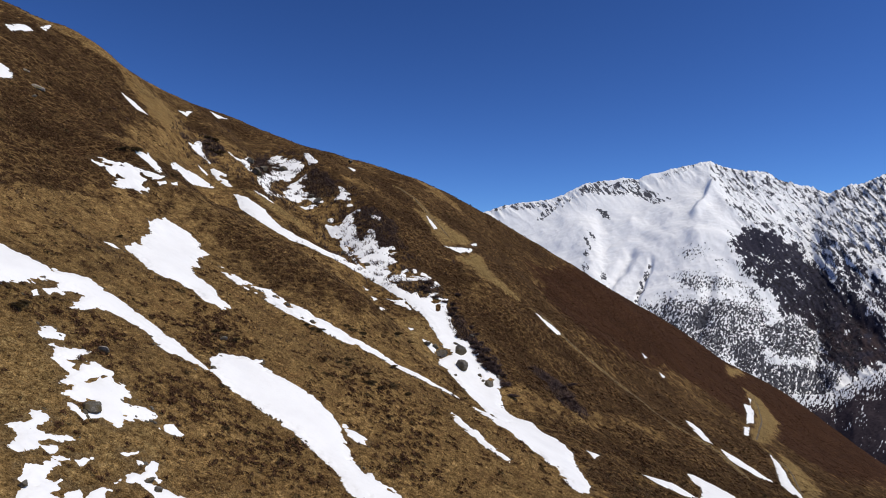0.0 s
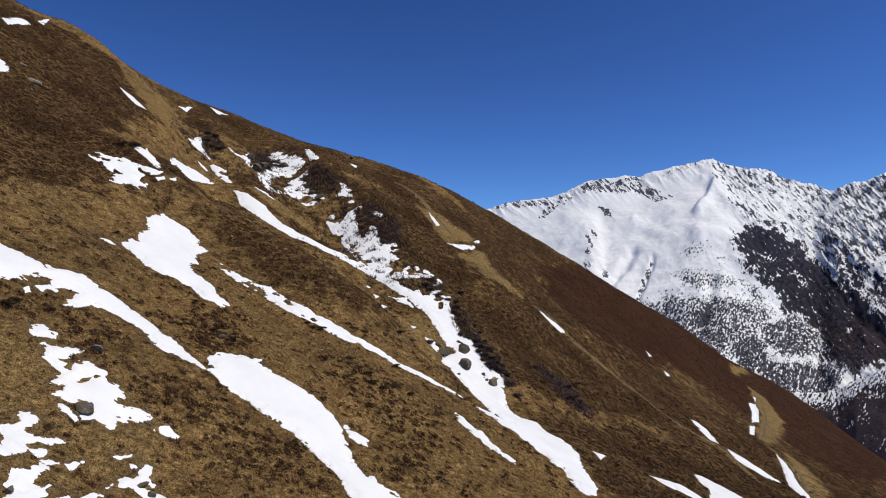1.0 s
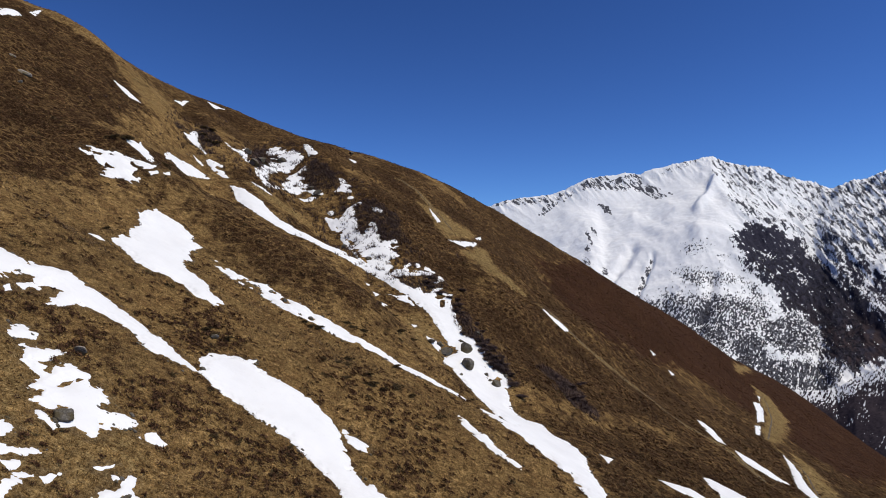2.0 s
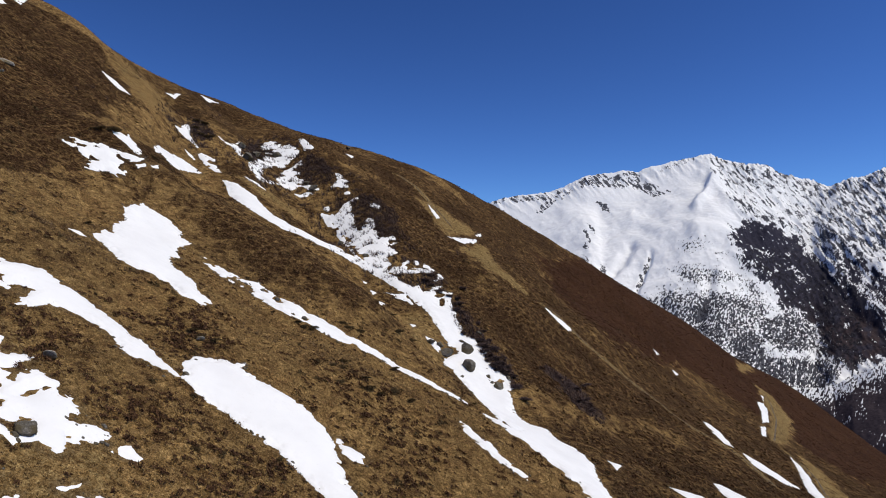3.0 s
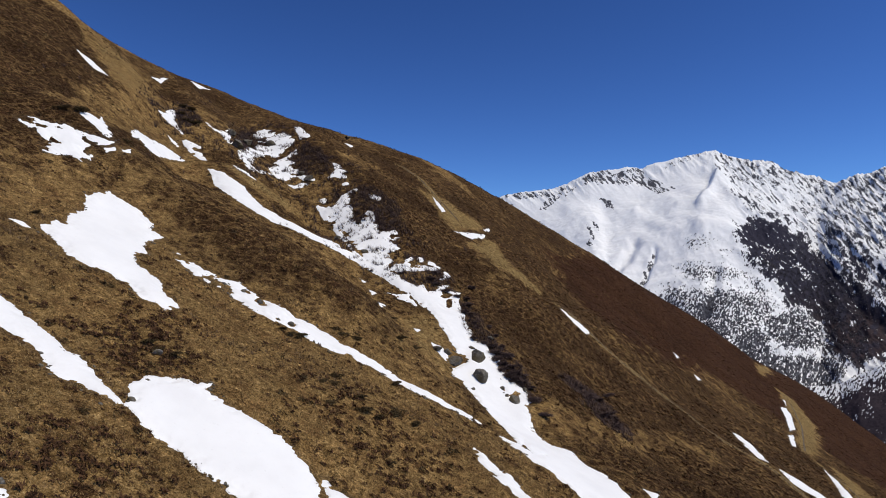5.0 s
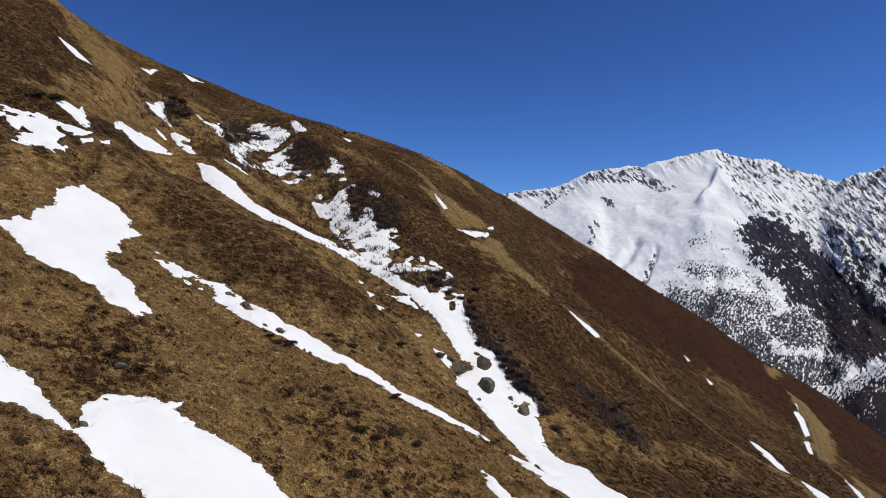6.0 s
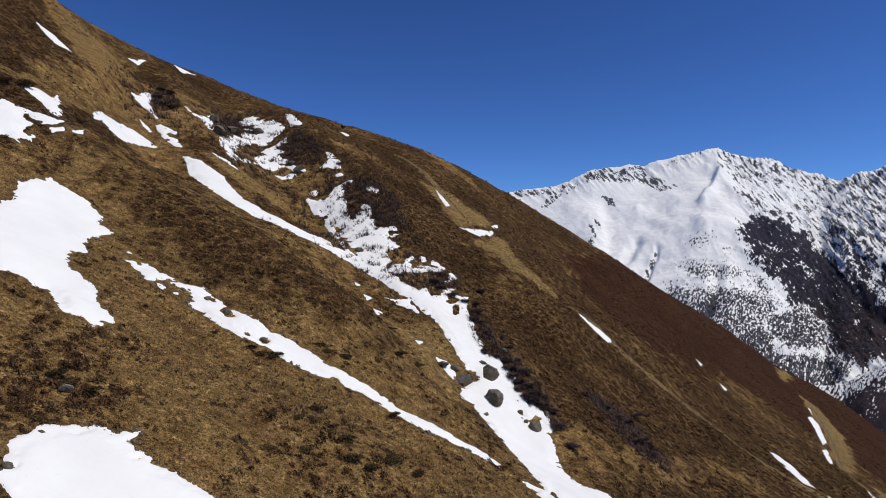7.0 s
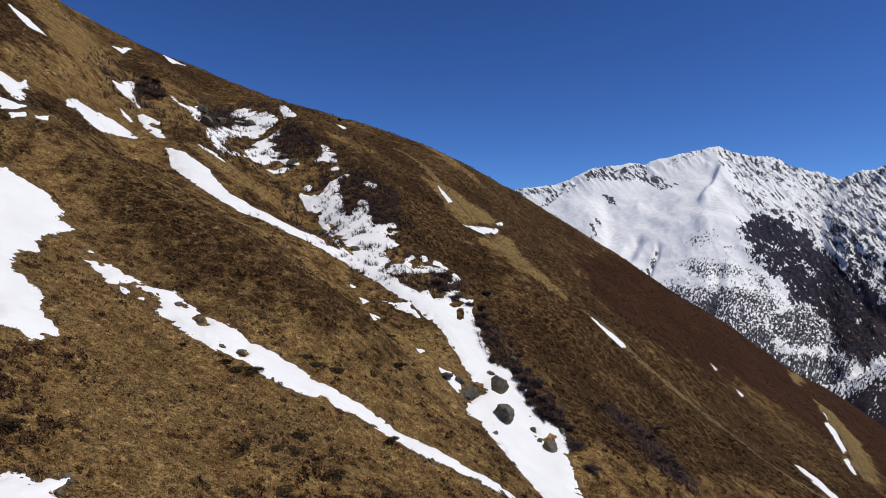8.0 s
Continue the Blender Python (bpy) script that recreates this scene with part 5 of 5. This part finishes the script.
def twig_cloud(seed, count, lobes=6):
    """Fine bare twigs that radiate from several heads into an uneven dome of half width 1."""
    rng = np.random.RandomState(seed)
    heads = np.column_stack([rng.uniform(-0.6, 0.6, lobes), rng.uniform(-0.6, 0.6, lobes), rng.uniform(0.05, 0.4, lobes)])
    co, faces = [], []
    for k in range(count):
        d = rng.normal(size=3)
        d[2] = abs(d[2]) * 1.2 + 0.1
        d /= np.linalg.norm(d)
        h = heads[k % lobes] + rng.normal(size=3) * 0.07
        a, e = h + d * rng.uniform(0.05, 0.25), h + d * rng.uniform(0.38, 0.62) + rng.normal(size=3) * 0.05
        w = np.cross(d, rng.normal(size=3))
        w *= 0.022 / (np.linalg.norm(w) + 1e-6)
        i = len(co)
        co += [a - w, a + w, e]
        faces.append((i, i + 1, i + 2))
    return np.array(co), faces


def stem_mesh(seed):
    """One thin bent stem, root at the origin, height about 1."""
    rng = np.random.RandomState(seed)
    base, tip = np.array([0, 0, -0.12]), np.array([rng.uniform(0.3, 0.8), 0, rng.uniform(0.6, 0.95)])
    mid = (base + tip) / 2 + np.array([-0.05, 0.04, 0.12])
    co, faces = [], []
    for p, q, r0, r1 in ((base, mid, 0.035, 0.022), (mid, tip, 0.022, 0.006)):
        i = len(co)
        for c, rad in ((p, r0), (q, r1)):
            co += [c + np.array([rad, 0, 0]), c + np.array([-rad * 0.5, rad * 0.87, 0]), c + np.array([-rad * 0.5, -rad * 0.87, 0])]
        faces += [(i, i + 1, i + 4, i + 3), (i + 1, i + 2, i + 5, i + 4), (i + 2, i, i + 3, i + 5)]
    return mesh_from("stem", co, faces, BARK)


STEMS = [stem_mesh(60 + k) for k in range(3)]


def bush(seed, mat, leaves, leaf, label):
    root = new("bush")
    co, faces = leaf_cloud(seed, leaves, leaf) if leaf else twig_cloud(seed, leaves)
    crown = new("foliage" if leaf else "twigwork", mesh_from("foliage" if leaf else "twigwork", co, faces, mat))
    crown.parent = root
    for k in range(5):
        stem = new("stem", STEMS[k % 3])
        stem.matrix_basis = pose(0, 0, 0, 0, 0, 72 * k + 17 * seed)
        stem.parent = root
    tagged(root, label, "bush", "bushes on the slope")
    return root


bush_kinds = [bush(1, TWIG, 1300, 0, "leafless purple-brown bush beside the snow gully"), bush(2, TWIG, 1200, 0, "leafless purple-brown bush beside the snow gully"),
              bush(3, JUNIPER, 950, 0.15, "dark green-brown juniper bush on dry grass"), bush(4, JUNIPER, 900, 0.15, "dark green-brown juniper bush on dry grass"),
              bush(5, TWIG, 1300, 0, "leafless grey-brown bush in a thicket on the heath"), bush(6, TWIG, 1200, 0, "leafless grey-brown bush in a thicket on the heath")]
placed = set()
for k, (bx, by, br) in enumerate(GULLY_BUSHES + HEATH_BUSHES + SLOPE_BUSHES):
    near_gully, on_heath = len(GULLY_BUSHES), len(GULLY_BUSHES + HEATH_BUSHES)
    if k >= on_heath and drift_inside(np.array([float(bx)]), np.array([float(by)]))[0] > -0.4:
        continue
    kind = (k % 2) + (0 if k < near_gully else 4 if k < on_heath else 2)
    m = pose(bx, by, ground_at(bx, by) - 0.1 * br, rng.uniform(-8, 8), rng.uniform(0, 14), rng.uniform(0, 360))
    br = br * (1.3 if k < on_heath else 1.0)
    size = Matrix.Diagonal((br * rng.uniform(0.9, 1.3), br * rng.uniform(0.8, 1.1), br * rng.uniform(0.45, 0.7), 1))
    if kind in placed:
        ob = copy_thing(bush_kinds[kind], m)
    else:
        ob, _ = bush_kinds[kind], placed.add(kind)
    ob.matrix_basis = m @ size


def scatter(name, count, seed, template, want, size, mat, label, category, box, tries=20):
    """Many small plants joined into one mesh; want(x, y) is the chance that one grows there."""
    r = np.random.RandomState(seed)
    n = count * 5
    # more of them nearer to the southern end, where the slope is passed closest
    if box[1] - box[0] < 130:
        n = count * tries
        x, y = box[0] + (box[1] - box[0]) * r.rand(n), box[2] + (box[3] - box[2]) * r.rand(n)
    else:
        y = box[2] + (box[3] - box[2]) * r.rand(n) ** 1.25
        x = np.clip((r.rand(n) * 1.9 - 1) * 0.76 * y, box[0], box[1])
    ok = r.rand(n) < want(x, y)
    x, y = x[ok][:count], y[ok][:count]
    n = len(x)
    z = land(x, y)
    s = size[0] + (size[1] - size[0]) * r.rand(n) ** 2
    ang = r.rand(n) * 2 * np.pi
    pick = r.randint(0, len(template), n)
    co, faces, base = [], [], 0
    for k, (tc, tf) in enumerate(template):
        sel = np.where(pick == k)[0]
        tc = np.asarray(tc)
        tf = np.asarray(tf)
        c, sn = np.cos(ang[sel])[:, None], np.sin(ang[sel])[:, None]
        px = (tc[:, 0] * c - tc[:, 1] * sn) * s[sel][:, None] + x[sel][:, None]
        py = (tc[:, 0] * sn + tc[:, 1] * c) * s[sel][:, None] + y[sel][:, None]
        pz = tc[:, 2][None] * s[sel][:, None] * (0.8 + 0.5 * r.rand(len(sel)))[:, None] + z[sel][:, None] - 0.45 * (px - x[sel][:, None]) * 1.0
        co.append(np.stack([px, py, pz], -1).reshape(-1, 3))
        faces.append((tf[None] + (np.arange(len(sel)) * len(tc))[:, None, None] + base).reshape(-1, 3))
        base += len(sel) * len(tc)
    co, faces = np.concatenate(co), np.concatenate(faces)
    me = bpy.data.meshes.new(name)
    me.vertices.add(len(co))
    me.vertices.foreach_set("co", co.astype(np.float32).ravel())
    me.loops.add(faces.size)
    me.loops.foreach_set("vertex_index", faces.astype(np.int32).ravel())
    me.polygons.add(len(faces))
    me.polygons.foreach_set("loop_start", np.arange(0, faces.size, 3, dtype=np.int32))
    me.update(calc_edges=True)
    me.materials.append(mat)
    return tagged(new(name, me), label, category, kind="stuff")


def tuft(seed, blades):
    r = np.random.RandomState(seed)
    co, faces = [], []
    for k in range(blades):
        a = r.uniform(0, 2 * np.pi)
        o = np.array([math.cos(a), math.sin(a), 0])
        w = np.array([-math.sin(a), math.cos(a), 0]) * 0.16
        foot, tip = o * 0.15, o * r.uniform(0.5, 1.0) + np.array([0, 0, r.uniform(0.45, 1.0)])
        i = len(co)
        co += [foot - w, foot + w, tip]
        faces.append((i, i + 1, i + 2))
    return np.array(co), faces


def want_heather(x, y):
    zn = zones(x, y)
    field = 0.8 * step(-0.1, 0.35, fbm(x + 40, y, 12.0, 3))
    clump = step(0.05, 0.30, fbm(x - 15, y + 8, 2.0, 3))
    return (0.02 + clump * (0.8 * field + 0.5 * step(0.3, 0.8, zn[:, 0]))) * (1 - zn[:, 2]) * (drift_inside(x, y) < -0.25)


def want_field(x, y):
    k = np.zeros_like(x)
    for v, pts in FIELDS:
        k = np.maximum(k, v * step(-7, 3, inside_distance(x, y, pts) + 4.0 * fbm(x, y, 7.0, 3)))
    return k ** 2 * (0.12 + 0.5 * step(0.08, 0.3, fbm(x + 9, y - 31, 1.7, 3))) * (drift_inside(x, y) < -0.3)


def want_birch(x, y):
    zn = zones(x, y)
    return np.clip(1.6 * (zn[:, 1] + zn[:, 0] - 0.6), 0, 1) * (1 - zn[:, 2]) * (x > -0.5 * (y - 150)) * (0.25 + 0.75 * step(-0.2, 0.3, fbm(x, y, 9.0, 3))) * (drift_inside(x, y) < -0.5)


def want_straw(x, y):
    zn = zones(x, y)
    return (1 - 0.8 * zn[:, 0]) * (drift_inside(x, y) < -0.2)


heather_forms = [leaf_cloud(100 + k, 24, 0.46, 0.45, 5) for k in range(6)]
birch_forms = [leaf_cloud(140 + k, 20, 0.42, 0.5, 4) for k in range(6)]
straw_forms = [tuft(200 + k, 5) for k in range(6)]
scatter("heather", 18500, 1, heather_forms, want_heather, (0.14, 0.50), HEATHER, "low clumps of red-brown heather in the grass", "heather", (-150, 200, 55, 230))
scatter("heather", 2300, 12, heather_forms, want_field, (0.18, 0.60), HEATHER, "dense field of red-brown heather clumps beside the snow", "heather", (-55, 5, 58, 115))
scatter("juniper_scrub", 1800, 2, heather_forms, want_heather, (0.25, 0.7), JUNIPER, "low clumps of dark juniper scrub on the slope", "scrub", (-150, 200, 55, 260))
scatter("dwarf_birch", 7000, 4, birch_forms, want_birch, (0.25, 0.7), BIRCH, "thicket of leafless dwarf birch on the far slope", "scrub", (-80, 260, 130, 430))
scatter("grass_tufts", 52000, 3, straw_forms, want_straw, (0.12, 0.27), STRAW, "tufts of dry straw-coloured grass", "grass", (-120, 110, 52, 170))


def want_twigs(x, y):
    d = np.full(np.shape(x), -9.0)
    for pts in THICKETS:
        d = np.maximum(d, inside_distance(x, y, pts) - 6)
    for key in ("gully_fork", "notch_b", "notch_d", "notch_e", "ledge_d"):
        d = np.maximum(d, inside_distance(x, y, DRIFTS[key]))
    return step(-10, 0.5, d) * (0.04 + 0.96 * step(0.0, 0.35, fbm(x, y, 4.0, 3)))


def sprig(seed, count, lean_most=0.9):
    """A leafless sprig of thin upright twigs."""
    r = np.random.RandomState(seed)
    co, faces = [], []
    for k in range(count):
        a, lean = r.uniform(0, 2 * np.pi), r.uniform(0.1, lean_most)
        tip = np.array([math.cos(a) * lean, math.sin(a) * lean, r.uniform(0.6, 1.1)])
        w = np.array([-math.sin(a), math.cos(a), 0]) * 0.035
        i = len(co)
        co += [-w, w, tip]
        faces.append((i, i + 1, i + 2))
    return np.array(co), faces


scatter("willow_sprigs", 3200, 6, [sprig(300 + k, 16) for k in range(4)], want_twigs, (0.5, 1.3), TWIG, "leafless willow sprigs sticking out of thin snow", "sprigs", (-100, 10, 165, 260))


def pebble(seed):
    """A small angular stone of half width 1."""
    r = np.random.RandomState(seed)
    bm = bmesh.new()
    bmesh.ops.create_icosphere(bm, subdivisions=1, radius=1.0)
    co = [np.array(v.co) * r.uniform(0.6, 1.1) * np.array([1.0, 0.8, 0.6]) for v in bm.verts]
    faces = [tuple(v.index for v in f.verts) for f in bm.faces]
    bm.free()
    return np.array(co), faces


def want_stones(x, y):
    d = drift_inside(x, y)
    return np.exp(-(d / 0.7) ** 2) * step(-0.1, 0.4, fbm(x + 77, y, 6.0, 2)) * (np.abs(d) < 3)


scatter("stones", 1300, 8, [pebble(k) for k in range(5)], want_stones, (0.08, 0.42), ROCK, "small grey stones along the edges of the snow", "stones", (-75, 40, 58, 175))


def want_thicket(x, y):
    d = np.full(np.shape(x), -9.0)
    for pts in THICKETS:
        d = np.maximum(d, inside_distance(x, y, pts))
    return step(-1.6, 0.4, d + 0.9 * fbm(x, y, 3.0, 3))


scatter("willow_thicket", 6000, 16, [sprig(320 + k, 16, 1.6) for k in range(4)], want_thicket, (0.4, 0.95), TWIG, "dense thicket of leafless purple-brown willow beside the snow", "thicket", (-90, 36, 140, 240), 70)


def want_dead_grass(x, y):
    zn = zones(x, y)
    return np.clip(0.1 + 0.8 * step(-0.05, 0.4, fbm(x + 21, y - 60, 7.0, 4, 0.6)), 0, 1) * (1 - 0.6 * zn[:, 1]) * (1 - 0.8 * step(0.85, 1.0, zn[:, 0]) * (x < -60)) * (drift_inside(x, y) < -0.4)


scatter("dead_grass", 30000, 21, [tuft(230 + k, 5) for k in range(5)], want_dead_grass, (0.16, 0.46), DEAD, "tufts of dull dead grass among the heath", "grass", (-150, 230, 105, 340))
scatter("grass_tufts", 42000, 23, [tuft(260 + k, 5) for k in range(5)], want_straw, (0.10, 0.25), STRAW, "tufts of dry straw-coloured grass", "grass", (-62, 22, 56, 135), 3)


def build_far_trees():
    """Bare trees dotted over the snow slope across the valley."""
    r = np.random.RandomState(77)
    u, y = 320 + 420 * r.rand(60000), 1950 + 1500 * r.rand(60000)
    z = mountain(u, y)
    v = 1100 * (z - 60) / y
    chance = np.zeros_like(u)
    for density, soft, pts in STANDS:
        chance = np.maximum(chance, density * step(-1.7 * soft, 1.7 * soft, inside_distance(u, v, pts) + 6 * fbm(u, v, 14, 3)))
    chance = np.maximum(chance, 0.8 * step(-8, 2, inside_distance(u, v, WOODS[0][3])) * step(-60, 40, -v))
    ok = r.rand(60000) < 1.1 * chance * step(-0.3, 0.3, fbm(u, v, 9.0, 3) + 0.5 * (chance - 0.4))
    x, y, z = (u * y / 1100)[ok], y[ok], z[ok]
    n = len(x)
    ang = np.arange(5) * 2 * np.pi / 5
    wide, tall = 1.0 + 2.2 * r.rand(n) ** 2, 3.0 + 5 * r.rand(n)
    ring = np.stack([x[:, None] + wide[:, None] * np.cos(ang) * (0.7 + 0.6 * r.rand(n, 5)), y[:, None] + wide[:, None] * np.sin(ang), z[:, None] + tall[:, None] * (0.25 + 0.25 * r.rand(n, 5))], -1)
    foot, top = np.stack([x, y, z - 1], -1)[:, None], np.stack([x, y, z + tall], -1)[:, None]
    co = np.concatenate([foot, ring, top], 1).reshape(-1, 3)
    tri = np.array([(0, 1 + (k + 1) % 5, 1 + k) for k in range(5)] + [(6, 1 + k, 1 + (k + 1) % 5) for k in range(5)])
    faces = (tri[None] + (np.arange(n) * 7)[:, None, None]).reshape(-1, 3)
    me = bpy.data.meshes.new("far_trees")
    me.vertices.add(len(co))
    me.vertices.foreach_set("co", co.astype(np.float32).ravel())
    me.loops.add(faces.size)
    me.loops.foreach_set("vertex_index", faces.astype(np.int32).ravel())
    me.polygons.add(len(faces))
    me.polygons.foreach_set("loop_start", np.arange(0, faces.size, 3, dtype=np.int32))
    me.update(calc_edges=True)
    me.materials.append(FAR_TREE)
    return tagged(new("far_trees", me), "dark bare trees dotted over the far snowy slope", "trees", kind="stuff")


build_far_trees()
